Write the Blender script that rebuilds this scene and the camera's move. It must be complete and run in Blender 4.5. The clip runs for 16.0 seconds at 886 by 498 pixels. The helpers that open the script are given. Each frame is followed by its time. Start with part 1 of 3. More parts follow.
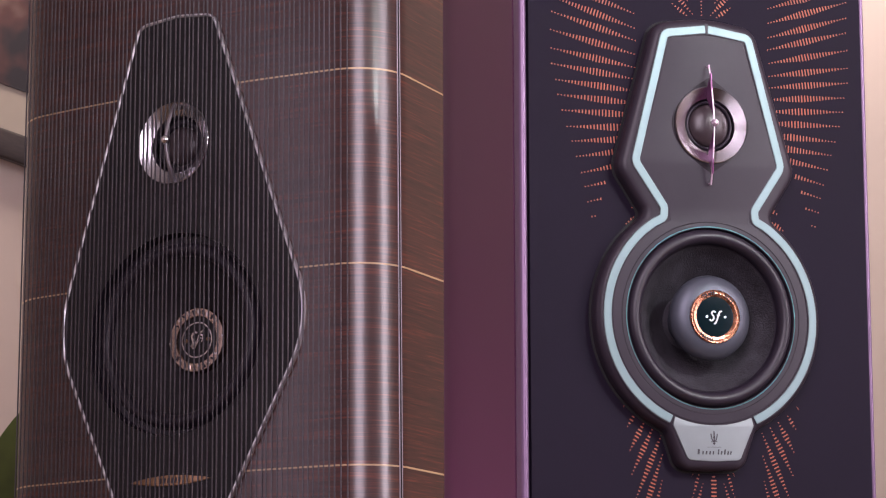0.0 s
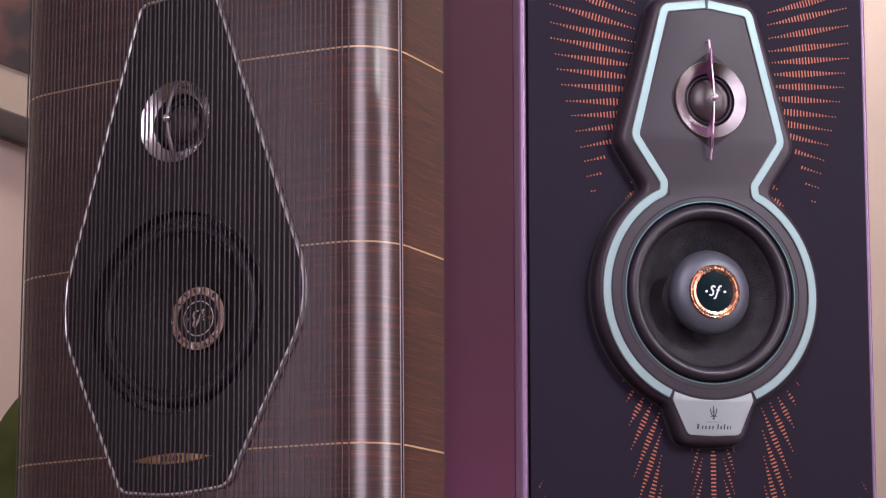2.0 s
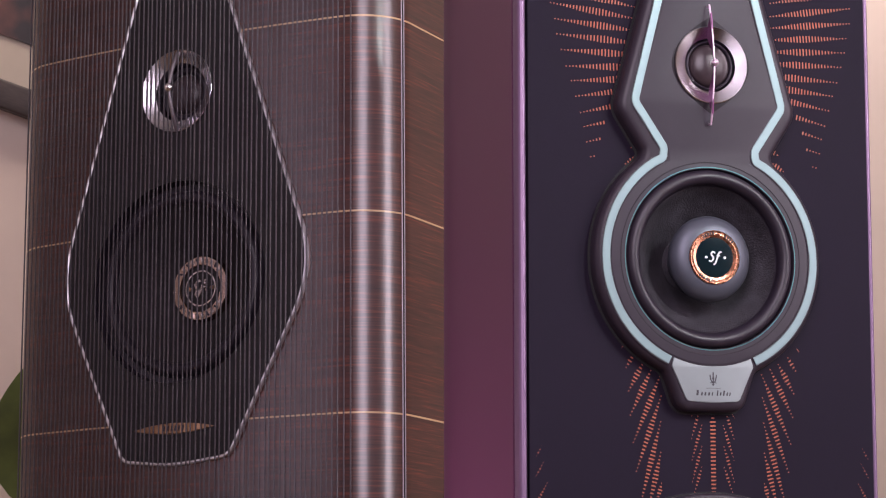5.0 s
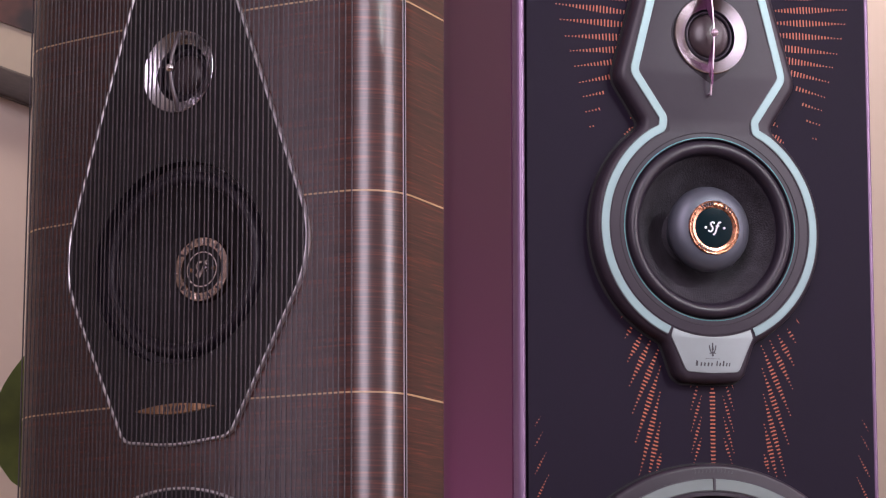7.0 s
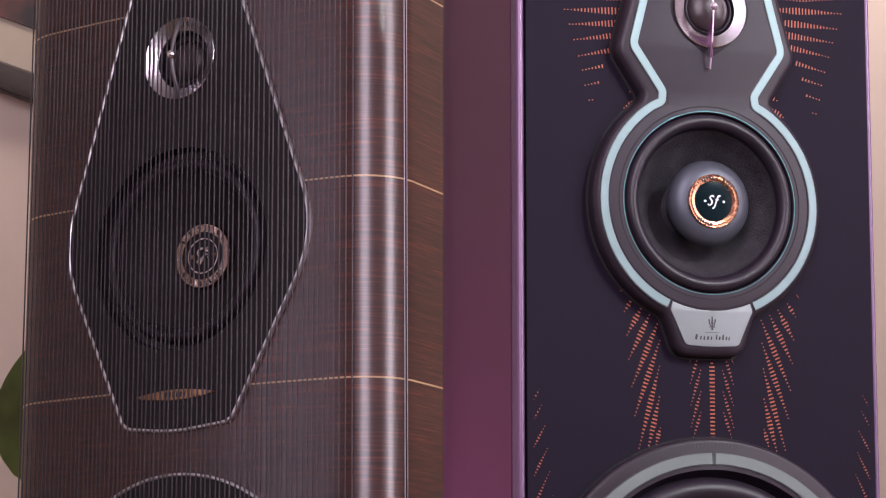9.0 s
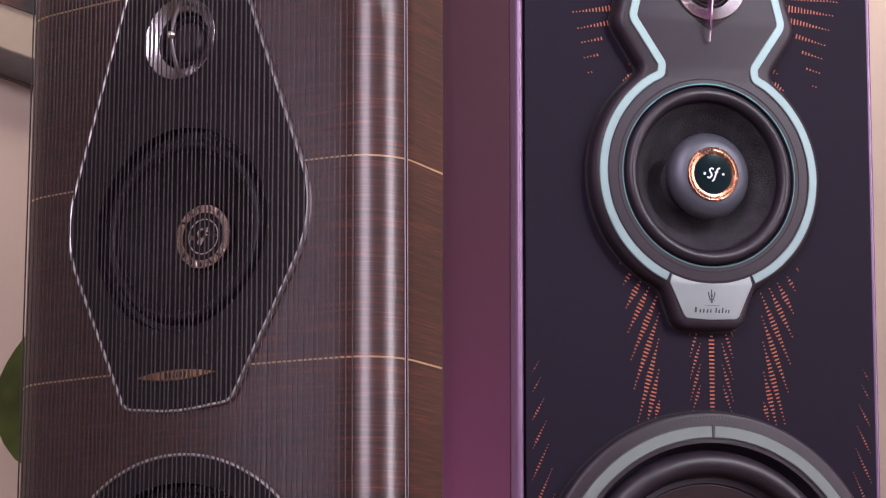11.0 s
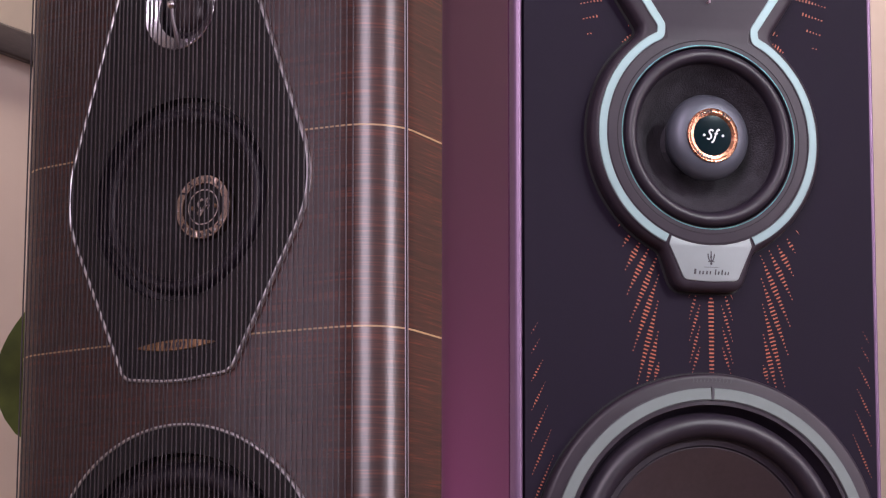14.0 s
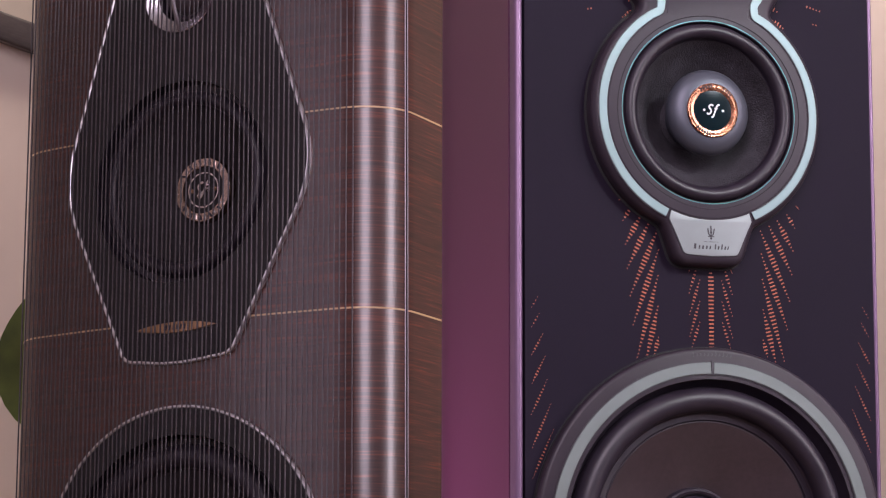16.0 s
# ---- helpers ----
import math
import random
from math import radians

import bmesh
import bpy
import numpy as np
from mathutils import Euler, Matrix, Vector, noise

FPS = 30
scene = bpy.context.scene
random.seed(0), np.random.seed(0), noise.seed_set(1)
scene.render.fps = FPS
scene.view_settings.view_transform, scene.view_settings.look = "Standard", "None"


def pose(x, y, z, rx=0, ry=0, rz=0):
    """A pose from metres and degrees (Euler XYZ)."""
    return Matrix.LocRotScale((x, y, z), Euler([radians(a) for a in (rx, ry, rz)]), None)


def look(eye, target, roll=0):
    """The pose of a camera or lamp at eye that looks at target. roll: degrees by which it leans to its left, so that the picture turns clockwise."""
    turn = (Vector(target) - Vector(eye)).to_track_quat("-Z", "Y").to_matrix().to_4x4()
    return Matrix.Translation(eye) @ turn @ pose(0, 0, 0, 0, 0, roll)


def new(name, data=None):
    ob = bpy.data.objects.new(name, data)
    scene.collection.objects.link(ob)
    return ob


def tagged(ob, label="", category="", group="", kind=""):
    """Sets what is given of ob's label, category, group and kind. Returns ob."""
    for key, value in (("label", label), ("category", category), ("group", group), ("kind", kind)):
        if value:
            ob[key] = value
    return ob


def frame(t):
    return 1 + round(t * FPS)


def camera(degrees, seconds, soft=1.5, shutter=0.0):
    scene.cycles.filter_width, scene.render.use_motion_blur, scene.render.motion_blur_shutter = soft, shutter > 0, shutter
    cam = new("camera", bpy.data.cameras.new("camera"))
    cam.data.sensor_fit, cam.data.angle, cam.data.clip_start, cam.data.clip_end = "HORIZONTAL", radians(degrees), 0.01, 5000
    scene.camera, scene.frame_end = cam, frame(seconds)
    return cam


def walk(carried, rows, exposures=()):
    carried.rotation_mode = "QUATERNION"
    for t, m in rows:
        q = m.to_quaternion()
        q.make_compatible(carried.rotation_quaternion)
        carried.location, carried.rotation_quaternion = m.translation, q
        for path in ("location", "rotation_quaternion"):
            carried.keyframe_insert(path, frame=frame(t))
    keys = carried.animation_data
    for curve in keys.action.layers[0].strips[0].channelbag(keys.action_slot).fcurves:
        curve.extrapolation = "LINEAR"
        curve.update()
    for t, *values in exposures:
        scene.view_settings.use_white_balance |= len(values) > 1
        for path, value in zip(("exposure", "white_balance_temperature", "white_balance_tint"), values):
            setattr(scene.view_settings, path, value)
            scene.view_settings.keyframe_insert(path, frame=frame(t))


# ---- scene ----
from mathutils.geometry import tessellate_polygon

# ---- camera and its way ----
cam = camera(2 * math.degrees(math.atan(784 / 4000)), 16.0, soft=1.15)
PATH = [
    # seconds, x, y, z, pitch, yaw, lean
    (0.0, -0.0222, -0.0161, 0.8967, 7.681, -0.657, -0.154),
    (0.5, -0.0209, -0.0156, 0.8933, 7.629, -0.618, -0.143),
    (1.0, -0.0195, -0.0149, 0.8906, 7.559, -0.577, -0.131),
    (1.5, -0.0181, -0.0142, 0.8887, 7.470, -0.533, -0.119),
    (2.0, -0.0166, -0.0133, 0.8866, 7.377, -0.487, -0.106),
    (2.5, -0.0150, -0.0124, 0.8856, 7.251, -0.440, -0.093),
    (3.0, -0.0134, -0.0113, 0.8846, 7.125, -0.391, -0.080),
    (3.5, -0.0117, -0.0101, 0.8843, 6.982, -0.341, -0.068),
    (4.0, -0.0100, -0.0088, 0.8831, 6.867, -0.291, -0.055),
    (6.5, -0.0014, -0.0008, 0.8576, 6.909, -0.039, -0.000),
    (7.0, 0.0003, 0.0010, 0.8499, 7.006, 0.009, 0.009),
    (7.5, 0.0019, 0.0029, 0.8419, 7.110, 0.056, 0.017),
    (8.0, 0.0035, 0.0048, 0.8325, 7.256, 0.101, 0.025),
    (8.5, 0.0050, 0.0067, 0.8243, 7.363, 0.144, 0.032),
    (9.0, 0.0065, 0.0086, 0.8176, 7.427, 0.185, 0.038),
    (11.5, 0.0126, 0.0175, 0.7955, 7.362, 0.349, 0.062),
    (12.0, 0.0135, 0.0191, 0.7931, 7.281, 0.372, 0.066),
    (12.5, 0.0142, 0.0204, 0.7906, 7.207, 0.391, 0.071),
    (13.0, 0.0148, 0.0216, 0.7867, 7.170, 0.407, 0.076),
    (13.5, 0.0153, 0.0226, 0.7824, 7.147, 0.418, 0.081),
    (14.0, 0.0156, 0.0233, 0.7774, 7.150, 0.425, 0.088),
    (14.5, 0.0157, 0.0238, 0.7722, 7.157, 0.428, 0.095),
    (15.0, 0.0156, 0.0240, 0.7669, 7.168, 0.426, 0.104),
    (15.5, 0.0153, 0.0239, 0.7620, 7.178, 0.419, 0.115),
    (16.0, 0.0149, 0.0234, 0.7563, 7.201, 0.407, 0.127),
]
walk(cam, [(t, pose(x, y, z, 90 + pitch, 0, yaw) @ pose(0, 0, 0, 0, 0, lean))
           for t, x, y, z, pitch, yaw, lean in PATH])

# ---- world and lights ----
world = bpy.data.worlds.new("world")
scene.world = world
world.use_nodes = True
world.node_tree.nodes["Background"].inputs[0].default_value = (0.75, 0.62, 0.78, 1)
world.node_tree.nodes["Background"].inputs[1].default_value = 0.03
scene.view_settings.exposure = 0.0


def area_light(name, eye, target, width, height, power, colour, spread=180):
    lamp = bpy.data.lights.new(name, "AREA")
    lamp.shape, lamp.size, lamp.size_y = "RECTANGLE", width, height
    lamp.energy, lamp.color, lamp.spread = power, colour, radians(spread)
    ob = new(name, lamp)
    ob.matrix_world = look(eye, target)
    return ob


area_light("strip_softbox", (-0.02, 0.35, 1.75), (-0.08, 2.2, 1.35), 0.64, 1.25, 20.5, (0.99, 0.83, 0.99))
# unseen source at the right, placed for the veneer corner's second highlight
area_light("side_light", (2.4, 0.72, 1.75), (-0.1, 2.35, 1.2), 0.80, 2.0, 8.8, (1.0, 0.85, 0.97), 75)
area_light("spot_panel", (1.60, 0.30, 2.10), (0.2, 1.75, 1.0), 0.28, 0.28, 9.5, (0.94, 0.97, 1.0), 110)
# unseen lilac lamp added on the left for a purple veil on the veneer
area_light("west_fill", (-2.45, 0.9, 1.70), (-0.2, 2.3, 1.3), 1.1, 1.6, 2.2, (0.95, 0.76, 1.0), 90)
# unseen pink lamp added to lighten the lower part of the purple side
area_light("pink_side_fill", (-0.26, 1.74, 0.34), (0.06, 1.84, 0.88), 0.10, 0.06, 0.95, (1.0, 0.72, 0.88), 70)
# two unseen lamps added to brighten the visible ends of the far wall
area_light("wall_fill", (-0.85, 3.2, 2.5), (-0.85, 3.6, 1.2), 0.6, 0.15, 9, (1.0, 0.86, 0.76))
area_light("wall_fill", (0.70, 3.2, 2.5), (0.72, 3.6, 1.2), 0.4, 0.15, 17, (1.0, 0.86, 0.81))


# ---- materials ----
def material(name, base, rough=0.5, metal=0.0, vary=0.15, scale=40.0, bump=0.0, bump_scale=400.0,
             coat=0.0, coat_rough=0.1, stretch=(1, 1, 1), spec=0.5, sheen=0.0):
    """A plain surface with mottling at two scales and fine relief."""
    m = bpy.data.materials.new(name)
    m.use_nodes = True
    nt = m.node_tree
    n, l = nt.nodes, nt.links
    p = n["Principled BSDF"]
    tc = n.new("ShaderNodeTexCoord")
    mp = n.new("ShaderNodeMapping")
    mp.inputs["Scale"].default_value = stretch
    l.new(tc.outputs["Object"], mp.inputs[0])
    a = n.new("ShaderNodeTexNoise")
    a.inputs["Scale"].default_value, a.inputs["Detail"].default_value = scale, 6
    b = n.new("ShaderNodeTexNoise")
    b.inputs["Scale"].default_value, b.inputs["Detail"].default_value = scale * 0.13, 3
    l.new(mp.outputs[0], a.inputs["Vector"])
    l.new(mp.outputs[0], b.inputs["Vector"])
    mix = n.new("ShaderNodeMath")
    mix.operation = "ADD"
    l.new(a.outputs["Fac"], mix.inputs[0])
    l.new(b.outputs["Fac"], mix.inputs[1])
    ramp = n.new("ShaderNodeValToRGB")
    ramp.color_ramp.elements[0].position, ramp.color_ramp.elements[1].position = 0.35, 0.68
    half = n.new("ShaderNodeMath")
    half.operation = "MULTIPLY"
    half.inputs[1].default_value = 0.5
    l.new(mix.outputs[0], half.inputs[0])
    l.new(half.outputs[0], ramp.inputs[0])
    ramp.color_ramp.elements[0].color = (*[c * (1 - vary) for c in base], 1)
    ramp.color_ramp.elements[1].color = (*[min(1, c * (1 + vary)) for c in base], 1)
    l.new(ramp.outputs[0], p.inputs["Base Color"])
    rr = n.new("ShaderNodeMapRange")
    rr.inputs["To Min"].default_value, rr.inputs["To Max"].default_value = rough * 0.85, min(1, rough * 1.15)
    l.new(a.outputs["Fac"], rr.inputs["Value"])
    l.new(rr.outputs[0], p.inputs["Roughness"])
    p.inputs["Metallic"].default_value = metal
    p.inputs["Specular IOR Level"].default_value = spec
    p.inputs["Coat Weight"].default_value, p.inputs["Coat Roughness"].default_value = coat, coat_rough
    p.inputs["Sheen Weight"].default_value = sheen
    if bump:
        c = n.new("ShaderNodeTexNoise")
        c.inputs["Scale"].default_value, c.inputs["Detail"].default_value = bump_scale, 4
        l.new(mp.outputs[0], c.inputs["Vector"])
        bp = n.new("ShaderNodeBump")
        bp.inputs["Strength"].default_value, bp.inputs["Distance"].default_value = bump, 0.001
        l.new(c.outputs["Fac"], bp.inputs["Height"])
        l.new(bp.outputs[0], p.inputs["Normal"])
    return m


def wood_material(name):
    """Dark lacquered veneer with fine streaks that run level round the cabinet."""
    m = bpy.data.materials.new(name)
    m.use_nodes = True
    nt = m.node_tree
    n, l = nt.nodes, nt.links
    p = n["Principled BSDF"]
    tc = n.new("ShaderNodeTexCoord")

    def streaks(sx, sz, detail, dist):
        mp = n.new("ShaderNodeMapping")
        mp.inputs["Scale"].default_value = (sx, sx, sz)
        l.new(tc.outputs["Object"], mp.inputs[0])
        t = n.new("ShaderNodeTexNoise")
        t.inputs["Scale"].default_value, t.inputs["Detail"].default_value = 1.0, detail
        t.inputs["Distortion"].default_value = dist
        l.new(mp.outputs[0], t.inputs["Vector"])
        return t
    fine, broad, tone = streaks(22, 620, 5, 0.3), streaks(7, 210, 4, 0.6), streaks(2.2, 9, 2, 0.2)
    r1 = n.new("ShaderNodeValToRGB")
    e = r1.color_ramp.elements
    e[0].position, e[0].color = 0.28, (0.018, 0.008, 0.008, 1)
    e[1].position, e[1].color = 0.78, (0.23, 0.052, 0.026, 1)
    mid = e.new(0.53)
    mid.color = (0.064, 0.021, 0.017, 1)
    add = n.new("ShaderNodeMix")
    add.inputs[0].default_value = 0.38
    l.new(fine.outputs["Fac"], add.inputs[2])
    l.new(broad.outputs["Fac"], add.inputs[3])
    l.new(add.outputs[0], r1.inputs[0])
    r2 = n.new("ShaderNodeValToRGB")
    r2.color_ramp.elements[0].position, r2.color_ramp.elements[0].color = 0.3, (0.7, 0.66, 0.68, 1)
    r2.color_ramp.elements[1].position, r2.color_ramp.elements[1].color = 0.7, (1.2, 1.12, 1.08, 1)
    l.new(tone.outputs["Fac"], r2.inputs[0])
    mul = n.new("ShaderNodeMix")
    mul.data_type, mul.blend_type = "RGBA", "MULTIPLY"
    mul.inputs[0].default_value = 1.0
    l.new(r1.outputs[0], mul.inputs[6])
    l.new(r2.outputs[0], mul.inputs[7])
    l.new(mul.outputs[2], p.inputs["Base Color"])
    p.inputs["Roughness"].default_value = 0.42
    p.inputs["Coat Weight"].default_value, p.inputs["Coat Roughness"].default_value = 0.85, 0.21
    p.inputs["Coat IOR"].default_value = 1.6
    bp = n.new("ShaderNodeBump")
    bp.inputs["Strength"].default_value, bp.inputs["Distance"].default_value = 0.03, 0.0005
    l.new(fine.outputs["Fac"], bp.inputs["Height"])
    l.new(bp.outputs[0], p.inputs["Normal"])
    return m


def brushed_material(name, base, rough, rings=True):
    """Turned metal: fine concentric grooves round the part's own origin, with a fan of sheen."""
    m = material(name, base, rough, 1.0, 0.06, 300.0)
    p = m.node_tree.nodes["Principled BSDF"]
    p.inputs["Metallic"].default_value = 1.0
    p.inputs["Anisotropic"].default_value = 0.94 if rings else 0.0
    if rings:
        tg = m.node_tree.nodes.new("ShaderNodeTangent")
        tg.direction_type, tg.axis = "RADIAL", "Y"
        m.node_tree.links.new(tg.outputs[0], p.inputs["Tangent"])
    return m


WOOD = wood_material("dark_red_brown_veneer")
MAPLE = material("maple_inlay", (0.62, 0.42, 0.24), 0.4, 0, 0.12, 120, coat=0.4)
LEATHER = material("black_leather", (0.019, 0.017, 0.019), 0.5, 0, 0.3, 160, 0.35, 900, spec=0.4)
CHROME = material("polished_chrome", (0.82, 0.82, 0.84), 0.12, 1, 0.04, 60)
SILVER = material("satin_silver_trim", (0.86, 0.84, 0.86), 0.34, 0.7, 0.04, 60)
STEEL = brushed_material("brushed_steel_ring", (0.76, 0.74, 0.78), 0.22)
STRING = material("grey_elastic_cord", (0.072, 0.064, 0.072), 0.30, 0, 0.3, 500, 0.2, 2500)
RUBBER = material("black_rubber", (0.022, 0.016, 0.026), 0.42, 0, 0.2, 90)
PAPER = material("pressed_black_paper_cone", (0.037, 0.033, 0.041), 0.7, 0, 0.5, 650, 1.0, 700, spec=0.3)
PULP = material("dark_paper_cone", (0.030, 0.026, 0.030), 0.7, 0, 0.4, 400, 0.6, 600, spec=0.25)
SILK = material("dark_silk_dome", (0.045, 0.03, 0.036), 0.36, 0, 0.2, 300, 0.15, 1500, coat=0.3, coat_rough=0.3)
BEAD = material("satin_grey_bead", (0.34, 0.31, 0.34), 0.4, 0.9, 0.05, 60)
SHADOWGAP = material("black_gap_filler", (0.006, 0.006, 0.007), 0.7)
RINGMETAL = material("warm_polished_ring", (0.52, 0.41, 0.34), 0.18, 1, 0.25, 90)
BRASS = material("aged_brass_plate", (0.42, 0.26, 0.15), 0.3, 1, 0.2, 120)
COPPER = material("polished_copper_ring", (0.56, 0.24, 0.15), 0.27, 1, 0.5, 420, 0.06, 700)
PANEL = material("matt_violet_lacquer", (0.0138, 0.0094, 0.0196), 0.6, 0, 0.06, 60, 0.03, 900, spec=0.10)
INLAY = material("copper_orange_inlay", (0.44, 0.12, 0.062), 0.5, 0.1, 0.12, 200)
BEZEL = material("satin_grey_violet_bezel", (0.032, 0.024, 0.034), 0.40, 0.0, 0.06, 80, 0.05, 1500, spec=0.3)
FACE = material("satin_grey_faceplate", (0.044, 0.037, 0.048), 0.45, 0.0, 0.05, 50, 0.05, 1500, spec=0.25)
# upper strips' aluminium, with the cyan lamplight on it in the base colour
STRIP_LIT = material("cyan_lit_aluminium_strip", (0.24, 0.33, 0.345), 0.42, 0.5, 0.05, 90)
PLATE = material("satin_aluminium_plate", (0.27, 0.30, 0.31), 0.5, 0.35, 0.06, 90)
PLUG = material("satin_grey_phase_plug", (0.088, 0.093, 0.120), 0.44, 0.4, 0.05, 100)
TEAL = material("dark_teal_enamel", (0.004, 0.014, 0.019), 0.12, 0, 0.2, 60, coat=1, coat_rough=0.05)
WHITE = material("white_enamel", (0.85, 0.83, 0.86), 0.4, 0, 0.03, 80)
DARKINK = material("engraved_dark_fill", (0.04, 0.035, 0.045), 0.5)
# lilac highlight of the cabinet's lacquered corners, painted as base colour
EDGE_SHEEN = material("lilac_edge_highlight", (0.19, 0.115, 0.20), 0.4, 0.5, 0.06, 60)
FIN = material("magenta_anodised_fin", (0.19, 0.06, 0.155), 0.4, 0.6, 0.08, 90)
# cyan reflection on the bezel holes' chamfer, put into a ring's colour
RIM_GLINT = material("teal_reflection_ring", (0.10, 0.26, 0.28), 0.3, 0.8, 0.1, 90)
# dark colour that stands in for the shade of the tweeter's recess
RECESS_SHADE = material("painted_recess_shade", (0.020, 0.015, 0.020), 0.5, 0, 0.05, 80, spec=0.2)
DISH = material("matt_dish_ring", (0.030, 0.024, 0.031), 0.6, 0, 0.05, 80, spec=0.15)
# the strips' aluminium again, darker and greyer for the weaker light below
ARC_DIM = material("dimly_lit_aluminium_arc", (0.185, 0.215, 0.215), 0.5, 0.35, 0.06, 90)
BLADE = material("polished_bar", (0.66, 0.50, 0.60), 0.30, 0.7, 0.05, 90)
PURPLE = material("purple_lacquer", (0.096, 0.021, 0.066), 0.45, 0, 0.16, 2.5, 0.02, 200, coat=0.25, coat_rough=0.3)
WALL = material("warm_white_plaster", (0.62, 0.52, 0.46), 0.85, 0, 0.06, 8, 0.15, 120)
CEIL = material("white_ceiling_paint", (0.75, 0.73, 0.72), 0.9, 0, 0.03, 6)
FLOORWOOD = material("oak_floor", (0.26, 0.17, 0.11), 0.45, 0, 0.25, 5, 0.1, 60, stretch=(1, 9, 1))
PLINTH = material("black_satin_plinth", (0.02, 0.018, 0.02), 0.4)
FRAME = material("dark_stained_frame", (0.045, 0.032, 0.03), 0.45, 0, 0.3, 60, stretch=(1, 1, 6))
MAT = material("ivory_card_mount", (0.40, 0.335, 0.28), 0.9, 0, 0.04, 50)
LEAF = material("deep_green_leaf", (0.095, 0.125, 0.03), 0.62, 0, 0.35, 30, 0.15, 120, spec=0.3)
STEM = material("green_stem", (0.07, 0.10, 0.03), 0.55, 0, 0.2, 60)
POT = material("terracotta_pot", (0.38, 0.18, 0.11), 0.8, 0, 0.15, 30, 0.2, 200)
SOIL = material("dark_soil", (0.03, 0.02, 0.014), 0.95, 0, 0.4, 60, 0.8, 120)


def painting_material():
    m = material("dark_blotched_paint", (0.1, 0.05, 0.04), 0.6)
    n, l = m.node_tree.nodes, m.node_tree.links
    p = n["Principled BSDF"]
    tc, t = n.new("ShaderNodeTexCoord"), n.new("ShaderNodeTexNoise")
    t.inputs["Scale"].default_value, t.inputs["Detail"].default_value = 9.0, 3
    r = n.new("ShaderNodeValToRGB")
    r.color_ramp.elements[0].position, r.color_ramp.elements[0].color = 0.38, (0.022, 0.017, 0.022, 1)
    r.color_ramp.elements[1].position, r.color_ramp.elements[1].color = 0.70, (0.28, 0.19, 0.15, 1)
    r.color_ramp.elements.new(0.52).color = (0.09, 0.036, 0.034, 1)
    l.new(tc.outputs["Object"], t.inputs["Vector"])
    l.new(t.outputs["Fac"], r.inputs[0])
    l.new(r.outputs[0], p.inputs["Base Color"])
    return m


PAINTING = painting_material()

# ---- building helpers ----
OFFSET = {}


def finish(name, bm, mat, smooth=True):
    bmesh.ops.remove_doubles(bm, verts=bm.verts, dist=1e-6)
    bmesh.ops.recalc_face_normals(bm, faces=bm.faces)
    flat = bm.faces.layers.int.get("flat")
    for f in bm.faces:
        f.smooth = smooth and not (flat and f[flat])
    if flat:
        bm.faces.layers.int.remove(flat)
    me = bpy.data.meshes.new(name)
    bm.to_mesh(me)
    bm.free()
    me.materials.append(mat)
    if smooth:
        me.set_sharp_from_angle(angle=radians(32))
    return me


def part(name, bm, mat, parent, label="", smooth=True, kind=""):
    """One bmesh as one mesh object under a thing or a part, in the thing's own space."""
    root = parent
    while root.parent:
        root = root.parent
    bm.transform(Matrix.Translation((0, 0, OFFSET.get(root.name, 0))))
    ob = new(name, finish(name, bm, mat, smooth))
    ob.parent = parent
    if parent is not root:
        ob.matrix_parent_inverse = Matrix.Identity(4)
    return tagged(ob, label, kind=kind)


def thing(name, m, label, category, group="", lift=0.0):
    ob = new(name)
    ob.matrix_world = m
    OFFSET[ob.name] = lift
    return tagged(ob, label, category, group)


def solo(name, bm, mat, label, category="", kind="", smooth=True, m=None):
    ob = new(name, finish(name, bm, mat, smooth))
    if m is not None:
        ob.matrix_world = m
    return tagged(ob, label, category, kind=kind)


def fillet(corners, steps=8):
    """Rounds the corners (x, z, radius) of a closed outline."""
    out, n = [], len(corners)
    for i, (x, z, r) in enumerate(corners):
        p, a, b = Vector((x, z)), Vector(corners[i - 1][:2]), Vector(corners[(i + 1) % n][:2])
        if r <= 0:
            out.append((x, z))
            continue
        da, db = (a - p).normalized(), (b - p).normalized()
        ang = da.angle(db)
        if ang > math.pi - 0.02:
            out.append((x, z))
            continue
        cut = min(r / math.tan(ang / 2), 0.49 * (a - p).length, 0.49 * (b - p).length)
        r = cut * math.tan(ang / 2)
        c = p + (da + db).normalized() * (r / math.sin(ang / 2))
        s, e = p + da * cut - c, p + db * cut - c
        turn = s.angle_signed(e)
        for k in range(steps + 1):
            w = s.copy()
            w.rotate(Matrix.Rotation(-turn * k / steps, 2))
            out.append((c.x + w.x, c.y + w.y))
    return out


def circle(cx, cz, r, n=64):
    return [(cx + r * math.cos(2 * math.pi * k / n), cz + r * math.sin(2 * math.pi * k / n)) for k in range(n)]


def offset(outline, d):
    """Moves an outline inwards by d."""
    n, out = len(outline), []
    area = sum(outline[i - 1][0] * outline[i][1] - outline[i][0] * outline[i - 1][1] for i in range(n))
    sg = 1 if area > 0 else -1
    for i in range(n):
        p, a, b = Vector(outline[i]), Vector(outline[i - 1]), Vector(outline[(i + 1) % n])
        ta, tb = (p - a), (b - p)
        ta = ta.normalized() if ta.length > 1e-9 else tb.normalized()
        tb = tb.normalized() if tb.length > 1e-9 else ta
        na, nb = Vector((-ta.y, ta.x)), Vector((-tb.y, tb.x))
        m = (na + nb).normalized()
        k = d / max(0.5, m.dot(na)) * sg
        out.append((p.x + m.x * k, p.y + m.y * k))
    return out


